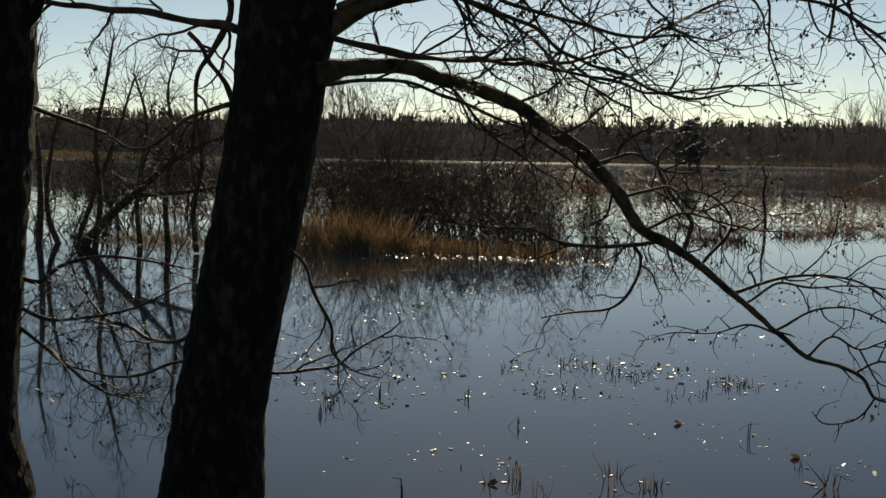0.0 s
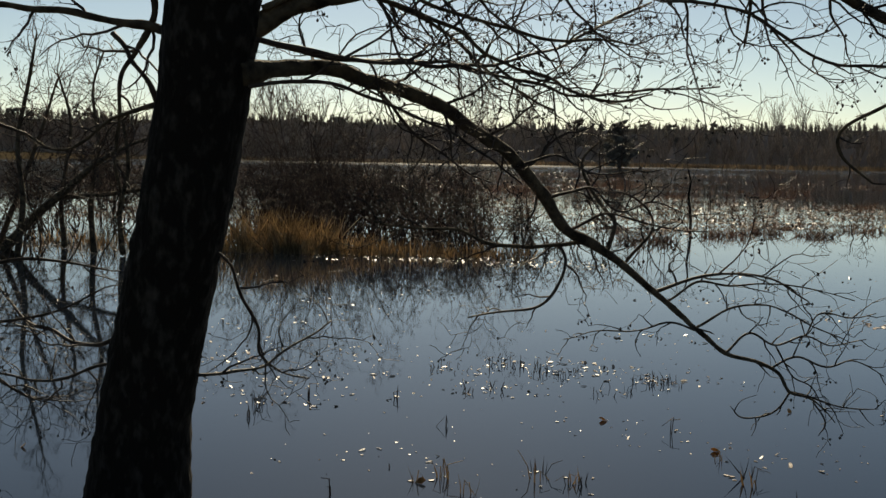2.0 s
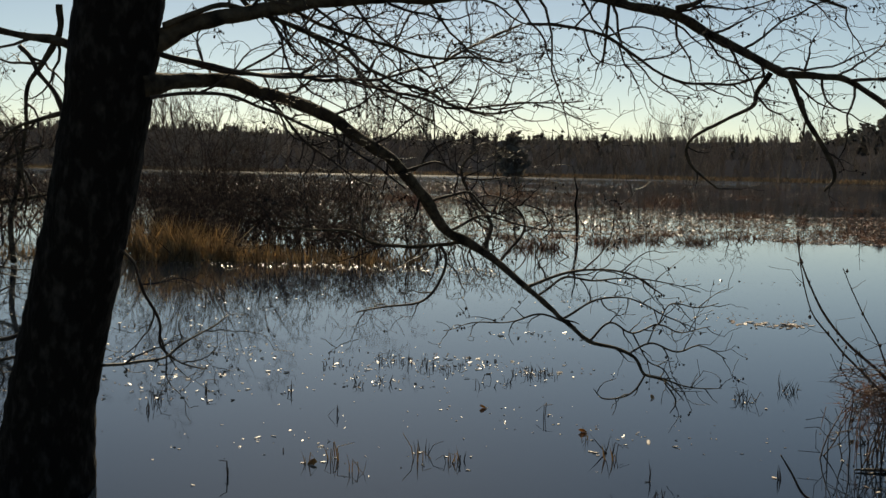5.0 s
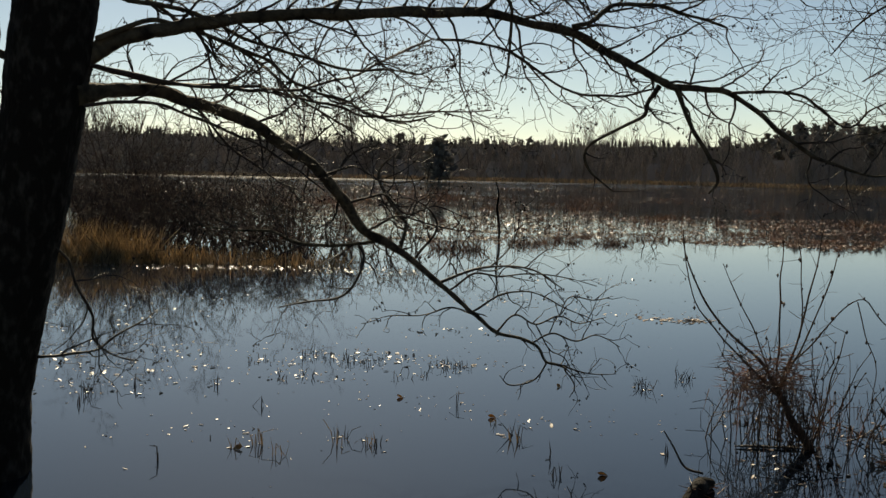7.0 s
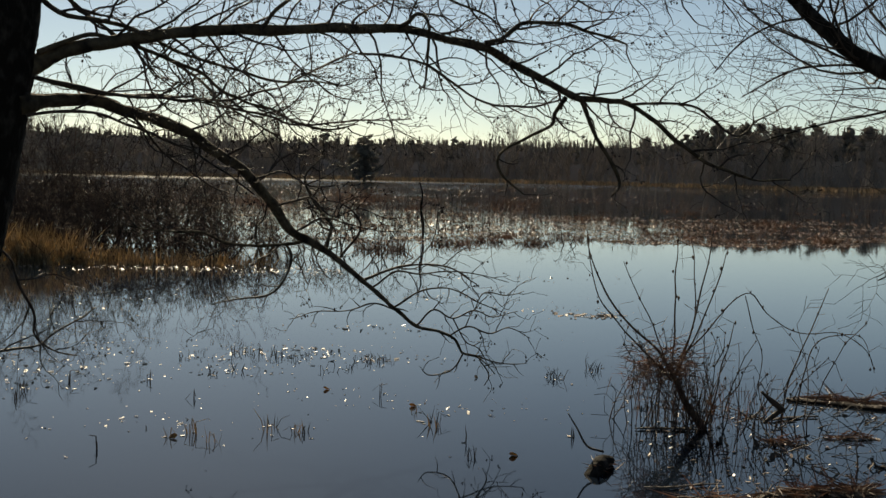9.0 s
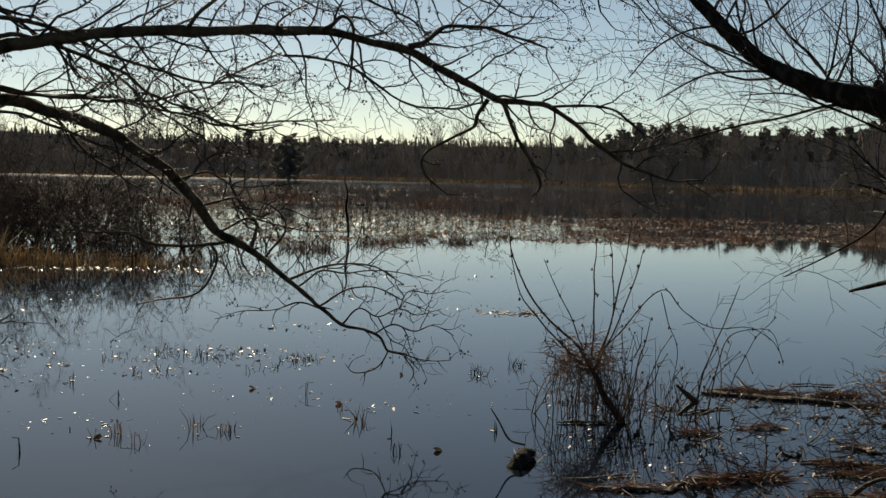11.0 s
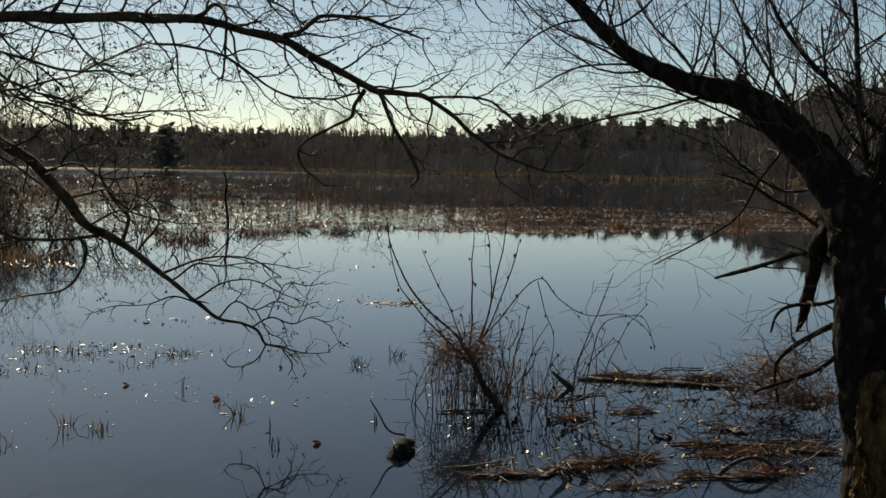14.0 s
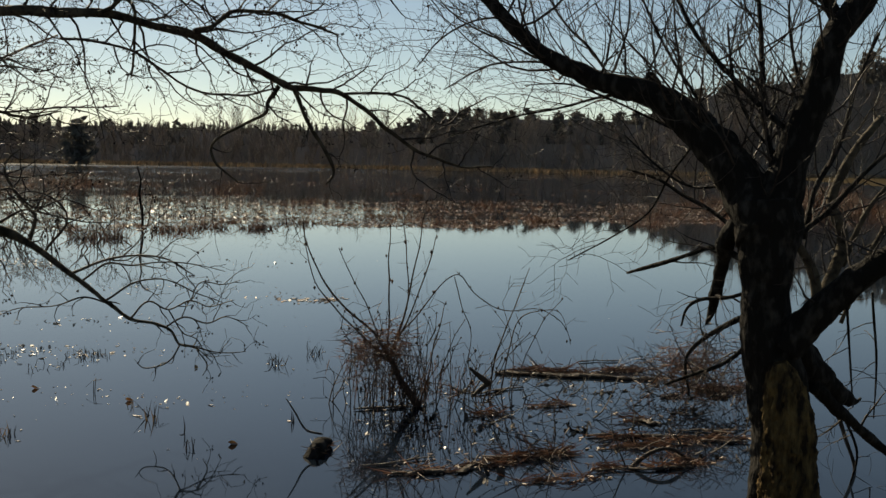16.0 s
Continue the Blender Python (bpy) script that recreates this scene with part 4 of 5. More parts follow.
# ---------------------------------------------------------------- flooded marsh
def flake(g, x, y, size, tilt=0.14, z=0.004):
    """A thin wet scrap lying on the water."""
    a = random.uniform(0, math.pi)
    u = Vector((math.cos(a), math.sin(a), random.gauss(0, tilt))) * size
    w = Vector((-math.sin(a), math.cos(a), random.gauss(0, tilt))) * size * random.uniform(0.12, 0.5)
    c = Vector((x, y, min(z, size * 0.16) + 0.25 * size * tilt))
    top = Vector((0, 0, 0.0006 + size * 0.03))
    ring = [c - u, c - u * 0.3 + w, c + u * 0.5 + w * 0.8, c + u, c + u * 0.3 - w, c - u * 0.6 - w * 0.9]
    g.add([p + top for p in ring] + [p - Vector((0, 0, 0.001 + size * 0.05)) for p in ring],
          [(0, 5, 4, 3, 2, 1)] + [(i, (i + 1) % 6, (i + 1) % 6 + 6, i + 6) for i in range(6)])


def marsh():
    litter, stubble, reeds, stems = Geo(), Geo(), Geo(), Geo()

    def free(x, y):
        """Open water before the marsh."""
        return x > -0.4 and y < 25.2 + 1.3 * math.sin(x * 0.7) + 0.8 * math.sin(x * 2.3 + 1)

    # floating mats in long thin streaks, denser towards the near edge
    for _ in range(1500):
        y = 23.5 + 85 * random.random() ** 1.7
        x = random.uniform(-0.62, 0.62) * y
        side = x / y
        if random.random() > (0.85 if side < 0.04 or y < 38 else 0.16):
            continue
        k = y / 40
        along, deep = random.uniform(0.5, 3.2) * k, random.uniform(0.06, 0.4) * k
        for _ in range(int(random.uniform(18, 46))):
            px, py = x + random.gauss(0, along * 0.5), y + random.gauss(0, deep * 0.5)
            if free(px, py):
                continue
            if random.random() < 0.5:
                flake(litter, px, py, random.uniform(0.012, 0.05) * (0.5 + 0.4 * k), 0.16)
            else:
                h = random.uniform(0.015, 0.10) * (0.7 + 0.3 * k)
                stubble.blade((px, py, -0.01), (px + random.gauss(0, 0.12), py + random.gauss(0, 0.05), h), random.uniform(0.008, 0.026) * (0.6 + 0.4 * k))
    # broken edge of the marsh
    for _ in range(15000):
        y = 24.5 + 16 * random.random() ** 1.5
        x = random.uniform(-1.5, 0.62 * y)
        if not free(x, y) and noise.noise(Vector((x * 0.4, y * 0.9, 11))) > -0.08:
            flake(litter, x, y, random.uniform(0.012, 0.06), 0.2)
            if random.random() < 0.5:
                stubble.blade((x, y, -0.01), (x + random.gauss(0, 0.1), y + random.gauss(0, 0.05), random.uniform(0.02, 0.10)), random.uniform(0.008, 0.022))
    # small brown tussocks of reed
    for _ in range(330):
        y = 22.5 + 40 * random.random() ** 1.6
        x = random.uniform(-0.62, 0.62) * y
        if free(x, y) or noise.noise(Vector((x * 0.16, y * 0.14, 3))) < (-0.15 if x / y < 0.05 else 0.05):
            continue
        tall = random.uniform(0.06, 0.26) * (1.0 if x / y < 0.06 else 0.65)
        wide = random.uniform(0.12, 0.5)
        for _ in range(random.randint(12, 30)):
            bx, by = x + random.gauss(0, wide), y + random.gauss(0, wide * 0.5)
            h = tall * random.uniform(0.3, 1.1)
            reeds.blade((bx, by, -0.03), (bx + random.gauss(0, 0.9) * h, by + random.gauss(0, 0.4) * h, h), 0.006 + 0.00025 * y)
    # slender stems standing in the shallows
    for _ in range(460):
        y = 19.5 + 38 * random.random() ** 1.4
        x = random.uniform(-0.62, 0.5) * y
        if free(x, y) or noise.noise(Vector((x * 0.14, y * 0.12, 5))) < (-0.12 if x / y < 0.05 else 0.12):
            continue
        h = random.uniform(0.25, 1.0) * (1.0 if x / y < 0.05 else 0.7)
        bend = random.gauss(0, 0.14) * h
        top = Vector((x + bend, y + random.gauss(0, 0.05), h))
        stems.tube([(x, y, -0.05), (x + 0.3 * bend, y, h * 0.5), top], [0.008, 0.0065, 0.0035], 3, cap=False)
        if random.random() < 0.5:
            for _ in range(2):
                q = Vector((x, y, 0)).lerp(top, random.uniform(0.4, 1))
                stems.tube([q, q + rand_dir(0.1, 0.9) * h * 0.25], [0.0045, 0.003], 3, cap=False)
    tagged(part("marsh_reeds", reeds, REED, None), "flooded dry brown reeds over shallow water", "reeds", kind="stuff")
    tagged(part("marsh_stubble", stubble, REED, None), "pale broken reed stubble at the edge of the flood", "reeds", kind="stuff")
    tagged(part("marsh_litter", litter, WET, None), "wet brown reed litter afloat on the flood", "litter", kind="stuff")
    tagged(part("marsh_stems", stems, SHRUB, None), "thin dark bare stems standing in the flood", "shrubs", kind="stuff")


marsh()


def thicket(x, y, h, stems, spread, label="dense red-brown bare willow thicket in shallow water"):
    t = thing("willow_bush", label, "shrub", (x, y, 0), group="bare bushes")
    for _ in range(stems):
        g = Geo()
        bx, by = x + random.gauss(0, spread), y + random.gauss(0, spread * 0.6)
        d = Vector((random.gauss(0, 0.5), random.gauss(0, 0.35), 1)).normalized()
        grow(g, (bx, by, -0.05), d, h * random.uniform(0.5, 1.05), random.uniform(0.010, 0.019), 3, (0, 0, 0.1), 0.26, None, 4, 0.9, 0.2, 0.0042)
        part("stem", g, SHRUB, t)
    return t


for i in range(28):
    deep = random.random() * 4.5
    bush_x = -7.6 + 4.4 * random.random() + random.gauss(0, 0.2)
    if bush_x < -5.4:
        deep = 2.8 + 0.6 * deep
    thicket(bush_x - 0.3 * deep, 17.5 + deep, random.uniform(0.7, 1.6), 7, 0.42)
for i in range(18):
    thicket(-14 + 7.5 * random.random(), 17 + random.random() * 6, random.uniform(0.8, 1.7), 6, 0.4)
for i in range(30):
    thicket(-19 + 12.5 * random.random(), 22.5 + random.random() * 9, random.uniform(1.6, 2.5), 6, 0.5)
for i in range(6):
    thicket(-9.4 + 3.4 * random.random(), 22.5 + random.random() * 3, random.uniform(3.2, 4.2), 7, 0.3, "tall bare willow bush rising over the thicket")
for i in range(12):
    thicket(-8.6 + 4.6 * random.random(), 20.5 + random.random() * 4, random.uniform(1.2, 1.9), 6, 0.45)
for i in range(9):
    thicket(-4.2 + 3.0 * random.random(), 17.8 + random.random() * 5, random.uniform(0.5, 1.1), 5, 0.35)
for i in range(8):
    thicket(-1.5 + 4.0 * random.random(), 23 + random.random() * 8, random.uniform(0.4, 0.8), 4, 0.4, "low bare willow stems standing in the flood")


def island_grass():
    for x, y, n, s, h in ((-6.9, 16.8, 460, 0.7, 0.76), (-6.2, 16.9, 360, 0.6, 0.66), (-5.4, 17.0, 170, 0.55, 0.4), (-4.6, 17.2, 150, 0.6, 0.35), (-3.9, 17.2, 130, 0.5, 0.3), (-3.2, 17.4, 110, 0.5, 0.28), (-8.2, 17.2, 150, 0.6, 0.35), (-9.4, 17.0, 140, 0.8, 0.28), (-10.6, 17.2, 140, 0.8, 0.3)):
        t = thing("sedge_tussock", "tan dry sedge tussock at the water's edge", "grass", (x, y, 0), group="sedge tussocks")
        g = Geo()
        blades(g, x, y, n, s, h, 0.016, 0.35, squash=0.5)
        part("leaf_mass", g, STRAW, t, kind="stuff")


island_grass()


# ---------------------------------------------------------------- near shrub, drift and small plants
def near_shrub():
    t = thing("willow_shrub", "sprawling willow shrub with thin shoots and straw at its foot", "shrub", (1.42, 6.58, 0))

    def shoot(points):
        g = Geo()
        p, r = spline(points, 5)
        r = [0.7 * q for q in r]
        p = [q + Vector((noise.noise(q * 6), noise.noise(q * 6 + Vector((5, 0, 0))), noise.noise(q * 7 + Vector((0, 5, 0))))) * 0.012 for q in p]
        g.tube(p, r, 6, 0.12)
        for q in p[6::3]:
            if random.random() < 0.45:
                grow(g, q, rand_dir(-0.3, 0.9), random.uniform(0.05, 0.2), 0.0022, 1, (0, 0, 0.1), 0.2, None, 3, 0.5)
            if random.random() < 0.75:
                g.lump(q + rand_dir() * 0.008, random.uniform(0.004, 0.010), 1.8)
            if random.random() < 0.3:
                g.lump(q + rand_dir() * 0.02 - Vector((0, 0, 0.015)), random.uniform(0.005, 0.011), 1.8)
        part("shoot", g, SHRUB, t, smooth=True)

    shoot([(1.68, 6.60, -0.01, 0.0380), (1.57, 6.60, 0.15, 0.0330), (1.47, 6.60, 0.34, 0.0220), (1.36, 6.60, 0.51, 0.0125), (1.17, 6.60, 0.68, 0.0102), (1.02, 6.60, 0.87, 0.0078), (0.93, 6.60, 1.12, 0.0056), (0.91, 6.60, 1.25, 0.0034)])
    shoot([(1.46, 6.55, 0.31, 0.0103), (1.28, 6.55, 0.50, 0.0091), (1.13, 6.55, 0.65, 0.0078), (0.98, 6.55, 0.84, 0.0056), (0.93, 6.55, 1.05, 0.0045), (0.91, 6.55, 1.20, 0.0034)])
    shoot([(1.47, 6.60, 0.34, 0.0092), (1.47, 6.60, 0.60, 0.0079), (1.47, 6.60, 0.90, 0.0068), (1.48, 6.60, 1.19, 0.0035)])
    shoot([(1.50, 6.65, 0.33, 0.0093), (1.58, 6.65, 0.59, 0.0080), (1.65, 6.65, 0.89, 0.0069), (1.72, 6.65, 1.29, 0.0035)])
    shoot([(1.51, 6.60, 0.38, 0.0080), (1.64, 6.60, 0.67, 0.0069), (1.73, 6.60, 0.93, 0.0057), (1.78, 6.60, 1.12, 0.0035)])
    shoot([(1.41, 6.50, 0.40, 0.0067), (1.34, 6.50, 0.62, 0.0056), (1.21, 6.50, 0.88, 0.0045), (1.12, 6.50, 1.06, 0.0034)])
    shoot([(1.55, 6.70, 0.40, 0.0069), (1.62, 6.70, 0.70, 0.0058), (1.61, 6.70, 1.00, 0.0047), (1.58, 6.70, 1.19, 0.0035)])
    shoot([(1.53, 6.70, 0.44, 0.0069), (1.70, 6.70, 0.60, 0.0070), (1.83, 6.70, 0.77, 0.0059), (1.97, 6.70, 0.86, 0.0059), (2.11, 6.70, 0.71, 0.0048), (2.29, 6.70, 0.61, 0.0048), (2.56, 6.70, 0.61, 0.0037), (2.73, 6.70, 0.50, 0.0037), (2.78, 6.70, 0.36, 0.0024)])
    shoot([(1.97, 6.80, 0.83, 0.0048), (2.02, 6.80, 0.64, 0.0048), (2.09, 6.80, 0.44, 0.0037), (2.07, 6.80, 0.25, 0.0037), (2.11, 6.80, 0.09, 0.0037)])
    shoot([(2.27, 6.90, 0.02, 0.0085), (2.30, 6.90, 0.26, 0.0073), (2.40, 6.90, 0.50, 0.0061), (2.48, 6.90, 0.70, 0.0050), (2.54, 6.90, 0.88, 0.0038)])
    shoot([(2.35, 6.90, 0.02, 0.0074), (2.41, 6.90, 0.34, 0.0062), (2.51, 6.90, 0.54, 0.0050), (2.76, 6.90, 0.57, 0.0038), (2.85, 6.90, 0.37, 0.0024)])
    shoot([(1.71, 6.70, -0.04, 0.0106), (1.77, 6.70, 0.20, 0.0070), (1.82, 6.70, 0.43, 0.0059), (1.88, 6.70, 0.66, 0.0036)])
    for _ in range(30):
        g = Geo()
        x0 = 1.45 + random.gauss(0.15, 0.3)
        x0 = x0 if x0 > 1.22 else random.uniform(1.25, 1.9)
        lean = (x0 - 1.45) * 0.35 + random.gauss(0, 0.14)
        hh = random.uniform(0.2, 0.75)
        y0 = 6.62 + random.gauss(0, 0.12)
        pts = [Vector((x0 + lean * hh * u * u + random.gauss(0, 0.012), y0 + random.gauss(0, 0.01), -0.03 + hh * u)) for u in (0, 0.17, 0.33, 0.5, 0.67, 0.83, 1.0)]
        if random.random() < 0.35:
            side = random.choice((-1, 1))
            pts += [pts[-1] + Vector((side * 0.05, 0, -0.03)), pts[-1] + Vector((side * 0.09, 0, -0.11 - 0.1 * random.random()))]
        g.tube(pts, [0.0042 - 0.0003 * i for i in range(len(pts))], 5)
        for q in pts[2:]:
            g.lump(q + rand_dir() * 0.007, random.uniform(0.004, 0.009), 1.7)
            if random.random() < 0.3:
                grow(g, q, rand_dir(-0.4, 0.8), random.uniform(0.05, 0.16), 0.002, 1, (0, 0, -0.05), 0.3, None, 3, 0.5)
        part("shoot", g, SHRUB, t, smooth=True)
    tangle, straw = Geo(), Geo()
    for _ in range(30):
        bx = 1.42 + random.gauss(0.16, 0.3)
        grow(tangle, (bx, 6.65 + random.gauss(0, 0.22), -0.03), Vector((random.gauss(0, 0.28), random.gauss(0, 0.2), 1)), random.uniform(0.25, 0.72), 0.005, 2, (0.02, 0, -0.02), 0.13, None, 4, 0.5, 0.2, 0.0024)
    for _ in range(620):
        c = Vector((1.40 + random.gauss(0.0, 0.10), 6.58 + random.gauss(0, 0.1), random.gauss(0.40, 0.07)))
        straw.blade(c, c + rand_dir(-1.0, 0.5) * random.uniform(0.06, 0.22), 0.0045)
    for _ in range(170):
        c = Vector((1.5 + random.gauss(0.15, 0.25), 6.6 + random.gauss(0, 0.15), random.uniform(0.1, 0.35)))
        straw.blade(c, c + Vector((random.gauss(0, 0.04), random.gauss(0, 0.04), -random.uniform(0.08, 0.3))), 0.004)
    part("tangle", tangle, SHRUB, t, "fine tangled twigs", kind="stuff")
    part("straw", straw, REED, t, "tangled dry straw", kind="stuff")


near_shrub()


def willow_straw():
    """Nest of dead stalks and straw at the willow's foot."""
    t = thing("straw_tangle", "brown tangle of dead stalks hung on the willow's low limbs", "plants", (3.25, 6.25, 0))
    g, s = Geo(), Geo()
    for _ in range(60):
        b = Vector((3.50 + random.gauss(0, 0.17), 6.25 + random.gauss(0, 0.2), random.uniform(-0.03, 0.2)))
        grow(g, b, Vector((random.gauss(0, 0.9), random.gauss(0, 0.4), 0.8)), random.uniform(0.2, 0.48), 0.004, 2, (0, 0, -0.4), 0.3, None, 4, 0.9, 0.2, 0.0018)
    for _ in range(720):
        c = Vector((3.46 + random.gauss(0, 0.15), 6.2 + random.gauss(0, 0.15), abs(random.gauss(0.30, 0.10))))
        s.blade(c, c + rand_dir(-1, 0.4) * random.uniform(0.05, 0.22), 0.005)
    part("stalk_mass", g, SHRUB, t, kind="stuff")
    part("straw", s, REED, t, "dry straw", kind="stuff")


willow_straw()


def drift_log(points, label, rough=0.75, flat=0.5):
    """A half-sunk weathered log or slab with pointed ends."""
    p, r = spline(points, 6)
    ob_at = (p[0].x, p[0].y, 0.0)
    t = thing("drift_log", label, "log", ob_at, group="drift logs")
    g = Geo()
    g.tube(p, r, 9, rough)
    base = sum((q.z for q in p)) / len(p)
    g.v = [Vector((v[0], v[1], base + (v[2] - base) * flat)) for v in g.v]
    part("log_body", g, DRIFT, t, smooth=False)
    return t


def on_water(ends, width, lift=0.01, n=6):
    """Path along the water between two places, tapered at both ends."""
    (x0, y0), (x1, y1) = ends
    out = []
    for i in range(n):
        u = i / (n - 1)
        w = width * (0.25 + 0.75 * math.sin(math.pi * min(1, max(0, 0.08 + 0.84 * u))) ** 0.6)
        out.append((x0 + (x1 - x0) * u + random.gauss(0, 0.01), y0 + (y1 - y0) * u + random.gauss(0, 0.015), lift, w))
    return out


LOGS = (
    ([(2.51, 7.52), (3.65, 7.07)], 0.0350, "long dark driftwood log under matted straw"),
    ([(1.25, 6.56), (1.66, 6.55)], 0.0154, "thin wet driftwood slab"),
    ([(2.12, 6.84), (2.53, 6.99)], 0.0154, "thin wet driftwood slab"),
    ([(3.31, 7.85), (3.67, 7.83)], 0.0126, "thin pointed driftwood stick"),
    ([(1.10, 5.27), (1.48, 5.37)], 0.0098, "thin wet driftwood stick"),
    ([(1.20, 5.11), (1.47, 5.12)], 0.0210, "dark broken driftwood slab"),
    ([(1.53, 5.06), (1.73, 5.26)], 0.0196, "dark broken driftwood slab"),
    ([(2.47, 5.63), (3.13, 5.49)], 0.0168, "long wet driftwood slab"),
    ([(2.91, 5.96), (3.06, 5.83)], 0.0154, "short wet driftwood slab"),
    ([(3.07, 5.65), (3.45, 5.59)], 0.0140, "thin wet driftwood slab"),
    ([(3.10, 5.42), (3.35, 5.32)], 0.0154, "thin wet driftwood slab"),
    ([(2.26, 4.97), (2.76, 4.92)], 0.0140, "wet driftwood stick among straw"),
    ([(1.74, 5.29), (2.15, 5.31)], 0.0126, "wet driftwood stick among straw"),
    ([(3.72, 6.46), (3.93, 6.48)], 0.0210, "dark sunken log end"),
    ([(3.38, 6.52), (3.54, 6.58)], 0.0210, "dark sunken log end"),
)
for ends, width, label in LOGS:
    drift_log(on_water(ends, width), label)


def bent_branch(points, label):
    t = thing("bent_branch", label, "branch", (points[0][0], points[0][1], 0), group="bent branches")
    g = Geo()
    p, r = spline(points, 7)
    g.tube(p, r, 7, 0.2)
    part("stem", g, DRIFT, t, smooth=True)


bent_branch([(2.32, 5.00, -0.16, 0.0120), (2.44, 5.00, -0.03, 0.0121), (2.57, 5.00, 0.07, 0.0121), (2.70, 5.00, 0.09, 0.0107), (2.82, 5.00, 0.01, 0.0092), (2.88, 5.00, -0.09, 0.0062)], "dark bent branch arched over the drift")
bent_branch([(1.95, 5.90, 0.28, 0.0204), (1.89, 5.90, 0.33, 0.0170), (1.82, 5.90, 0.39, 0.0068)], "dark forked stub rising from the water")
bent_branch([(1.94, 5.90, 0.29, 0.0187), (1.89, 5.90, 0.25, 0.0153), (1.84, 5.90, 0.21, 0.0085)], "dark forked stub rising from the water")
bent_branch([(0.91, 5.70, 0.08, 0.0063), (0.82, 5.70, 0.11, 0.0063), (0.76, 5.70, 0.21, 0.0047), (0.71, 5.70, 0.29, 0.0031)], "thin bowed twig beside a floating stub")
bent_branch([(2.48, 4.95, -0.05, 0.0090), (2.59, 4.95, -0.15, 0.0091), (2.65, 4.95, -0.22, 0.0076)], "pale broken stick in the drift")
bent_branch([(3.49, 4.70, 0.37, 0.0120), (3.57, 4.70, 0.17, 0.0105), (3.63, 4.70, 0.01, 0.0091), (3.58, 4.70, -0.11, 0.0076)], "dark root hanging into the water")


def stub():
    t = thing("floating_stub", "round dark end of a half-sunk floating stub", "log", (0.88, 5.62, 0))
    g = Geo()
    p, r = spline([(0.80, 5.50, -0.05, 0.042), (0.86, 5.58, 0.02, 0.046), (0.90, 5.66, 0.035, 0.040), (0.96, 5.74, 0.02, 0.022)], 5)
    g.tube(p, r, 12, 0.25)
    part("log_body", g, BARK, t, smooth=True)
    s = Geo()
    for _ in range(26):
        c = Vector((0.9 + random.gauss(0, 0.04), 5.64 + random.gauss(0, 0.04), 0.02))
        s.blade(c, c + rand_dir(-0.1, 0.4) * random.uniform(0.05, 0.14), 0.006)
    part("straw", s, REED, t, "wisps of dead straw", kind="stuff")


stub()


def straw_raft(x, y, rx, ry, count, label):
    t = thing("straw_raft", label, "litter", (x, y, 0), group="straw rafts")
    g, s = Geo(), Geo()
    for _ in range(count):
        a, q = random.uniform(0, 2 * math.pi), math.sqrt(random.random())
        c = Vector((x + rx * q * math.cos(a), y + ry * q * math.sin(a), abs(random.gauss(0.0, 0.026)) * (1.2 - q) + 0.003))
        d = Vector((random.gauss(0, 1), random.gauss(0, 0.5), random.gauss(0.02, 0.22)))
        g.blade(c, c + d.normalized() * random.uniform(0.04, 0.2), random.uniform(0.004, 0.009))
        if random.random() < 0.55:
            flake(s, x + rx * q * math.cos(a) * 1.3, y + ry * q * math.sin(a) * 1.6, random.uniform(0.006, 0.022), 0.32)
    part("straw", g, REED, t, "matted dry straw", kind="stuff")
    part("scrap_mass", s, WET, t, "wet scraps", kind="stuff")


for (x, y), rx, ry, n in zip([(3.02, 7.43), (3.50, 7.44), (2.82, 7.62), (1.96, 5.28), (2.15, 5.31), (1.71, 5.18), (1.38, 5.12), (2.75, 5.38), (3.21, 5.42), (2.67, 5.59), (2.73, 4.98), (2.34, 5.01), (2.07, 6.27), (2.55, 6.42), (4.04, 6.68), (3.80, 6.72), (2.03, 4.86), (2.95, 5.95)],
                             (0.28, 0.22, 0.2, 0.2, 0.1, 0.16, 0.2, 0.3, 0.2, 0.12, 0.22, 0.12, 0.12, 0.15, 0.25, 0.15, 0.3, 0.12),
                             (0.07, 0.06, 0.05, 0.07, 0.07, 0.05, 0.04, 0.05, 0.05, 0.04, 0.05, 0.04, 0.06, 0.06, 0.08, 0.06, 0.05, 0.03),
                             (200, 160, 90, 170, 130, 90, 60, 110, 80, 40, 90, 40, 50, 50, 110, 60, 70, 40)):
    straw_raft(x, y, 0.85 * rx, 0.6 * ry, n, "mat of dead straw and wet scraps afloat")


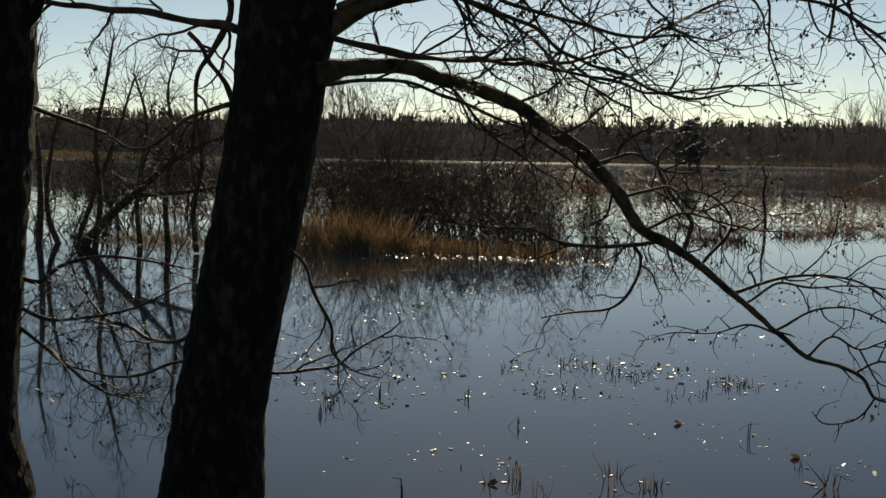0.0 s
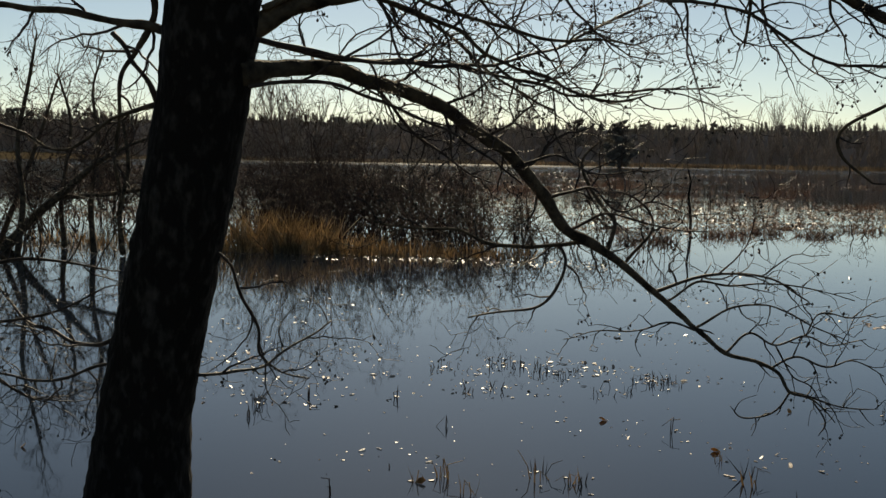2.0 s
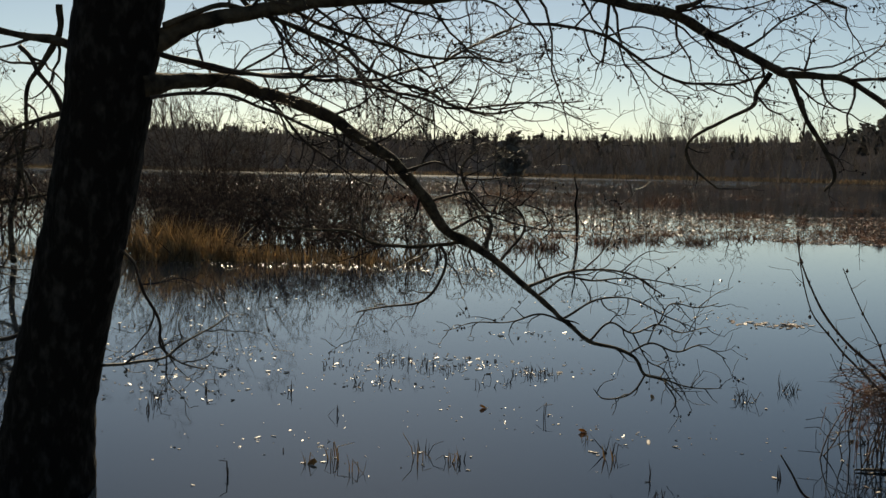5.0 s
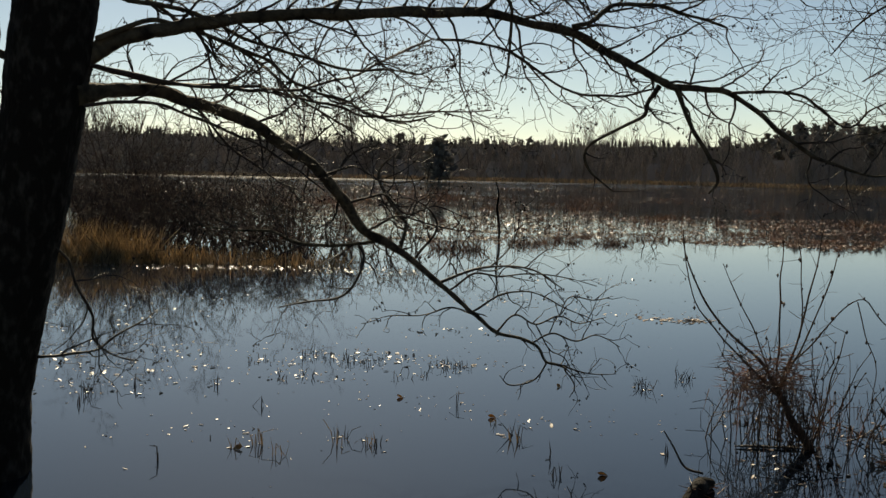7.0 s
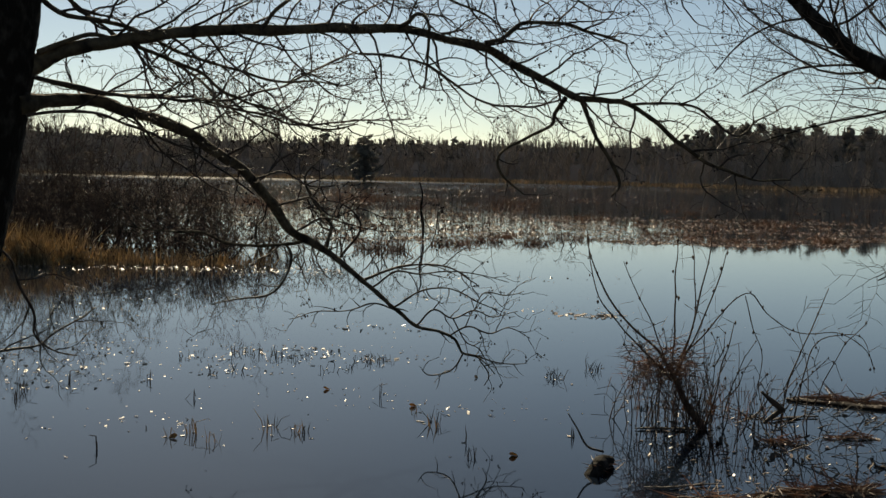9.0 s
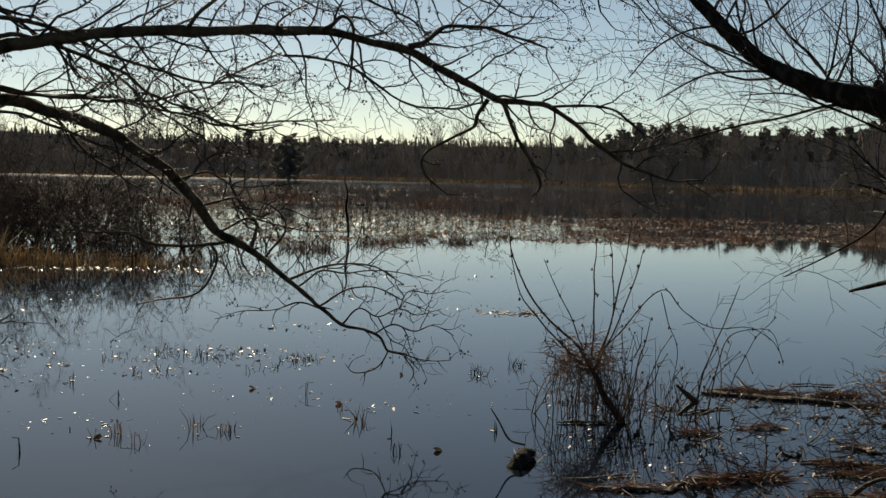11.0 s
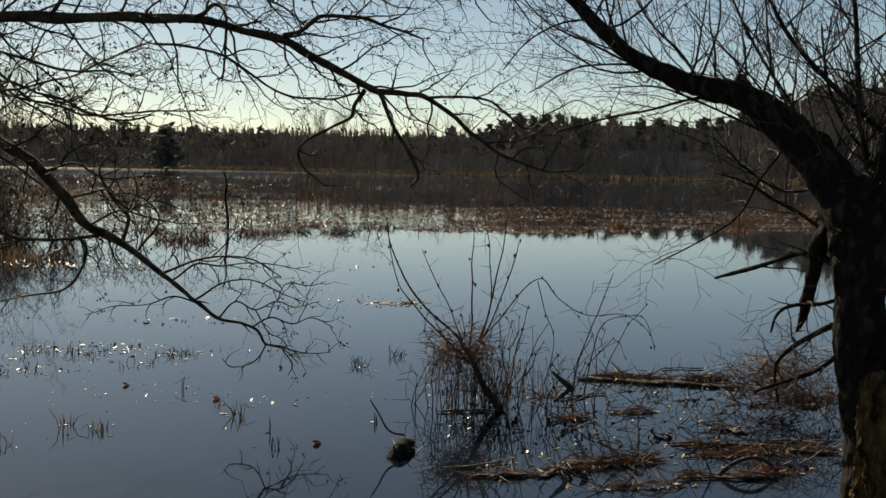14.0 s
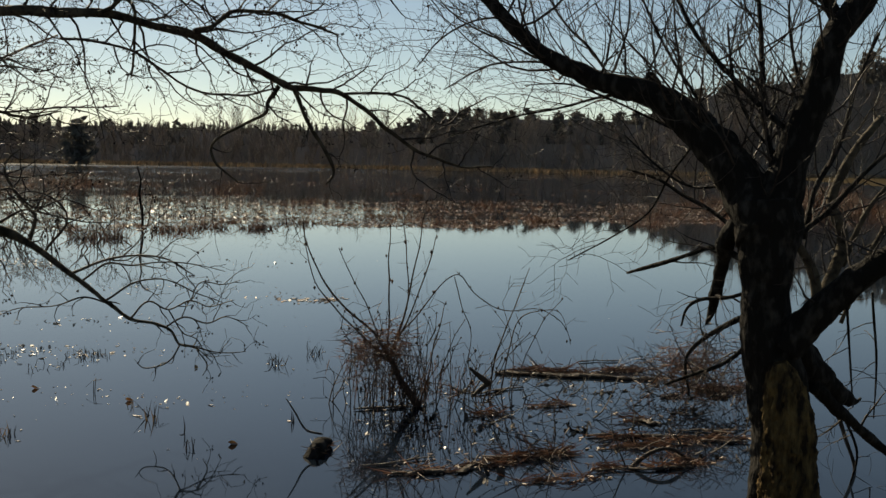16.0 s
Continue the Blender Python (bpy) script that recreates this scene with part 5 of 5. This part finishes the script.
def drift_twigs():
    g = Geo()
    for _ in range(190):
        x, y = random.uniform(1.15, 3.7), random.uniform(4.9, 7.4)
        if x < 1.3 + 0.5 * abs(y - 6.4):
            continue
        up = random.random() < 0.4
        d = Vector((random.gauss(0, 1), random.gauss(0, 0.6), random.uniform(0.3, 1.3) if up else random.gauss(0.02, 0.08)))
        grow(g, (x, y, -0.01 if up else 0.006), d, random.uniform(0.12, 0.45), random.uniform(0.003, 0.006), 1, (0, 0, -0.05 if up else 0), 0.2, None, 4, 0.5, 0.2, 0.002)
    tagged(part("drift_twigs", g, TWIG, None), "dark dead twigs strewn among the floating drift", "twigs", kind="stuff")
    s = Geo()
    for _ in range(420):
        x, y = random.uniform(1.2, 3.6), random.uniform(5.0, 7.4)
        flake(s, x, y, random.uniform(0.006, 0.022), 0.34)
    sodden = Geo()
    for _ in range(20):
        x, y = random.uniform(1.35, 3.7), random.uniform(4.9, 7.2)
        for _ in range(random.randint(4, 12)):
            flake(sodden, x + random.gauss(0, 0.07), y + random.gauss(0, 0.05), random.uniform(0.01, 0.032), 0.75, 0.012)
    tagged(part("drift_leaves", sodden, DRIFT, None), "dark sodden dead leaves clumped among the drift", "leaves", kind="stuff")
    tagged(part("drift_scraps", s, WET, None), "wet leaf and bark scraps among the drift", "litter", kind="stuff")


drift_twigs()


# small plants that stand in the open water
def tuft(x, y, h, n, label, mat=REED, width=0.007, lean=0.25, spread=0.03):
    t = thing("reed_tuft", label, "plant", (x, y, 0), group="reed tufts")
    for _ in range(n):
        g = Geo()
        a = random.uniform(0, 2 * math.pi)
        bx, by = x + spread * math.cos(a), y + spread * math.sin(a)
        hh = h * random.uniform(0.55, 1.05)
        if random.random() < 0.5:
            d = Vector((random.gauss(0, lean), random.gauss(0, lean), 1)).normalized()
            knee = Vector((bx, by, 0)) + d * hh * random.uniform(0.5, 1.0)
            tip = knee + Vector((random.gauss(0, 1), random.gauss(0, 0.5), random.uniform(-1.2, 0.5))).normalized() * hh * random.uniform(0.3, 0.8)
            tip.z = max(tip.z, 0.002)
            g.tube([(bx, by, -0.04), knee, tip], [width * 0.3, width * 0.26, width * 0.16], 4)
            part("leaf", g, mat, t)
            continue
        g.blade((bx, by, -0.04), (bx + random.gauss(0, lean) * hh, by + random.gauss(0, lean) * hh, hh), width * random.uniform(0.7, 1.2), (random.gauss(0, 0.08) * hh, 0, 0))
        part("leaf", g, mat, t)
    for _ in range(max(1, n // 3)):
        g = Geo()
        flake(g, x + random.gauss(0, 0.06), y + random.gauss(0, 0.06), random.uniform(0.008, 0.02), 0.12)
        part("scrap", g, WET, t)


for x, y in [(-1.30, 6.01), (-1.46, 6.21), (-0.15, 6.93), (-0.01, 6.52), (-1.03, 6.30), (-0.84, 6.32), (-1.56, 6.14)]:
    tuft(x, y, random.uniform(0.06, 0.12), random.randint(3, 6), "small tan bent reed tuft in open water", STRAW, 0.011, 0.3)
for x, y in [(-1.66, 9.04), (-1.56, 9.13), (-1.30, 8.82), (-1.27, 8.91), (-0.59, 8.79), (-0.54, 8.85), (-1.65, 8.15), (-0.47, 8.76), (-0.82, 8.37), (-4.34, 10.16), (-3.62, 9.42), (-2.04, 8.77), (-1.03, 9.05)]:
    tuft(x, y, random.uniform(0.04, 0.10), random.randint(8, 14), "short brown broken reeds in open water", SHRUB, 0.010, 0.5, 0.13)
for x, y in [(-1.67, 7.19), (-0.42, 7.41), (-2.15, 7.78), (-2.86, 7.07), (-2.70, 7.68), (0.17, 6.17), (0.83, 6.33), (-1.91, 5.83)]:
    tuft(x, y, random.uniform(0.08, 0.16), 2, "single dark broken reed stalk in open water", SHRUB, 0.013, 0.08, 0.01)
for x, y in [(0.17, 5.80), (0.92, 8.14), (0.89, 8.22), (1.24, 8.57), (1.27, 8.57), (-1.04, 6.45), (-0.83, 6.32), (-0.03, 6.61), (-2.92, 7.37)]:
    tuft(x, y, random.uniform(0.07, 0.13), random.randint(6, 9), "small brown bent reed clump in open water", SHRUB, 0.009, 0.55, 0.04)


def floating_leaf(x, y, size):
    t = thing("floating_leaf", "curled yellow-brown dead leaf on the water", "leaf", (x, y, 0), group="floating leaves")
    g = Geo()
    a = random.uniform(0, 6.28)
    c = Vector((x, y, 0.004))
    u, w = Vector((math.cos(a), math.sin(a), 0)) * size, Vector((-math.sin(a), math.cos(a), 0)) * size * 0.5
    top = [c - u, c - u * 0.3 + w + Vector((0, 0, size * 0.7)), c + u * 0.4 + w + Vector((0, 0, size * 0.9)), c + u + Vector((0, 0, size * 0.5)), c + u * 0.4 - w, c - u * 0.3 - w]
    g.add(top + [p - Vector((0, 0, 0.003)) for p in top], [(0, 5, 4, 3, 2, 1), (6, 7, 8, 9, 10, 11)] + [(i, (i + 1) % 6, (i + 1) % 6 + 6, i + 6) for i in range(6)])
    part("leaf_blade", g, LEAF, t)


for x, y in [(0.43, 5.87), (-0.17, 7.08), (-0.81, 7.58), (-1.55, 6.12)]:
    floating_leaf(x, y, 0.026)
for x, y in [(-3.71, 6.13), (0.29, 8.12), (-4.52, 6.79)]:
    floating_leaf(x, y, 0.024)


def floating_scraps():
    g = Geo()
    bands = [(-1.35, 9.32), (-0.58, 8.88), (-1.67, 8.24), (-1.22, 9.00), (-0.62, 10.66), (-3.08, 9.21), (0.25, 7.00), (-1.88, 6.43), (-0.66, 7.28), (1.50, 12.18), (-3.66, 8.67), (-3.12, 8.36), (0.03, 13.28), (-2.91, 7.63), (1.37, 16.16)]
    for x, y in bands:
        for _ in range(34 if y > 7.5 else 6):
            flake(g, x + random.gauss(0, 0.035 * y), y + random.gauss(0, 0.02 * y), random.uniform(0.006, 0.024), 0.35)
        for _ in range(30):
            flake(g, x + random.gauss(0, 0.06 * y), y + random.gauss(0, 0.035 * y), random.uniform(0.004, 0.012), 0.16)
    for _ in range(190):
        y = 5.2 + 13 * random.random()
        x = random.uniform(-0.62, 0.5) * y - 0.2
        flake(g, x, y, random.uniform(0.003, 0.008), 0.14)
    for _ in range(900):
        flake(g, -11.5 + 10.0 * random.random(), 16.5 + random.gauss(0, 0.3), random.uniform(0.006, 0.028), 0.16)
    for _ in range(260):
        flake(g, random.uniform(-7, -3.2), random.uniform(7, 14), random.uniform(0.006, 0.02), 0.15)
    for _ in range(40):
        flake(g, 1.75 + random.gauss(0, 0.28), 11.9 + random.gauss(0, 0.12), random.uniform(0.02, 0.06), 0.12)
    tagged(part("floating_scraps", g, WET, None), "small wet plant scraps scattered on the water", "litter", kind="stuff")


floating_scraps()


# leaning grey willow by the water, beyond the alders
def leaning_bush():
    t = thing("leaning_willow", "low leaning willow stem with bare twigs over the water", "tree", (-10.4, 15.9, 0))
    twigs = Geo()

    def stem(points):
        g = Geo()
        p, r = spline(points, 6)
        r = [1.6 * q for q in r]
        g.tube(p, r, 7, 0.15)
        part("stem", g, LIMB, t, smooth=True)
        for q in p[3::1] + p[5::2]:
            grow(twigs, q, rand_dir(-0.1, 1.0), random.uniform(0.3, 0.9), 0.009, 2, (0, 0, 0.2), 0.25, None, 4, 0.9, 0.2, 0.0038)

    stem([(-11.22, 15.90, -0.27, 0.0641), (-10.81, 15.82, 0.03, 0.0506), (-10.18, 15.68, 0.53, 0.0433), (-9.59, 15.55, 0.92, 0.0364), (-9.01, 15.42, 1.32, 0.0267), (-8.46, 15.30, 1.58, 0.0175), (-7.94, 15.20, 1.75, 0.0115)])
    stem([(-9.92, 15.90, 0.82, 0.0312), (-9.18, 15.68, 0.87, 0.0243), (-8.46, 15.45, 0.95, 0.0207), (-7.77, 15.22, 1.06, 0.0144), (-7.12, 15.00, 1.12, 0.0084)])
    stem([(-11.22, 15.90, -0.25, 0.0384), (-11.57, 15.98, 0.36, 0.0290), (-11.66, 16.05, 0.91, 0.0259), (-11.60, 16.12, 1.56, 0.0194), (-11.48, 16.20, 2.20, 0.0129)])
    stem([(-11.09, 15.90, -0.17, 0.0319), (-10.85, 16.03, 0.56, 0.0255), (-10.61, 16.16, 1.29, 0.0223), (-10.41, 16.27, 1.93, 0.0160), (-10.23, 16.40, 2.66, 0.0096)])
    stem([(-11.43, 15.50, -0.15, 0.0359), (-11.41, 15.56, 0.57, 0.0314), (-11.50, 15.65, 1.46, 0.0270), (-11.65, 15.73, 2.36, 0.0180), (-11.56, 15.80, 3.17, 0.0090)])
    stem([(-10.17, 15.20, -0.03, 0.0302), (-10.09, 15.25, 0.79, 0.0258), (-10.19, 15.30, 1.65, 0.0215), (-10.03, 15.35, 2.50, 0.0171), (-9.90, 15.40, 3.27, 0.0085)])
    stem([(-9.38, 16.00, -0.02, 0.0312), (-9.47, 16.08, 0.78, 0.0268), (-9.37, 16.16, 1.67, 0.0223), (-9.51, 16.24, 2.47, 0.0134), (-9.34, 16.30, 3.09, 0.0089)])
    stem([(-8.53, 15.40, 0.02, 0.0296), (-8.54, 15.34, 0.66, 0.0252), (-8.35, 15.27, 1.33, 0.0208), (-8.40, 15.20, 2.07, 0.0124)])
    stem([(-10.02, 16.20, 0.03, 0.0287), (-10.16, 16.34, 0.66, 0.0257), (-10.15, 16.50, 1.39, 0.0193), (-10.16, 16.64, 2.04, 0.0162), (-10.49, 16.80, 2.79, 0.0098)])
    part("twig_spray", twigs, SHRUB, t, "fine bare twigs", kind="stuff")


leaning_bush()


# sedge tussocks out in the flooded marsh
def marsh_tussock(x, y, n, s, h):
    t = thing("sedge_tussock", "brown dry sedge tussock standing in the flood", "grass", (x, y, 0), group="sedge tussocks")
    g = Geo()
    blades(g, x, y, n * 2, s, 0.75 * h, 0.018, 0.75, squash=0.5)
    part("leaf_mass", g, REED, t, kind="stuff")


for row in ((1.0, 24.5, 60, 0.5, 0.35), (2.1, 24.2, 70, 0.45, 0.3), (3.2, 26, 60, 0.6, 0.3), (9.6, 26.2, 70, 0.3, 0.35), (6.2, 29, 60, 0.8, 0.3), (12.5, 25.5, 60, 0.6, 0.3), (-1.2, 21.5, 90, 0.6, 0.4), (0.2, 23.5, 70, 0.5, 0.35), (-8, 46, 90, 1.2, 0.9), (3.5, 52, 80, 1.2, 0.8), (-4.5, 58, 90, 1.4, 1.0)):
    marsh_tussock(*row)
for row in ((15, 30, 60, 0.8, 0.4), (19, 33, 80, 1.0, 0.7), (23, 34, 90, 1.2, 0.9), (5, 38, 60, 0.8, 0.4), (11, 36, 60, 0.8, 0.4), (21, 30, 120, 1.2, 0.8), (25, 37, 140, 1.5, 1.1), (28, 40, 140, 1.5, 1.2), (24, 31, 120, 1.3, 0.9), (30, 44, 140, 1.8, 1.3), (20, 36, 100, 1.2, 0.8)):
    marsh_tussock(*row)


def dead_stem(points, label):
    t = thing("dead_stem", label, "plant", (points[0][0], points[0][1], 0))
    g = Geo()
    p, r = spline(points, 6)
    g.tube(p, r, 7, 0.2)
    for q in p[6::3]:
        grow(g, q, rand_dir(0.0, 0.8), random.uniform(0.2, 0.6), 0.007, 1, (0, 0, 0.1), 0.25, None, 4, 0.6, 0.2, 0.005)
    part("stem", g, BARK, t, smooth=True)


dead_stem([(-0.44, 25.0, -0.05, 0.034), (-0.45, 25.0, 0.35, 0.031), (-0.50, 25.0, 0.72, 0.026), (-0.47, 25.0, 1.05, 0.02), (-0.55, 25.0, 1.35, 0.01)], "dark dead stem standing in the flooded marsh")
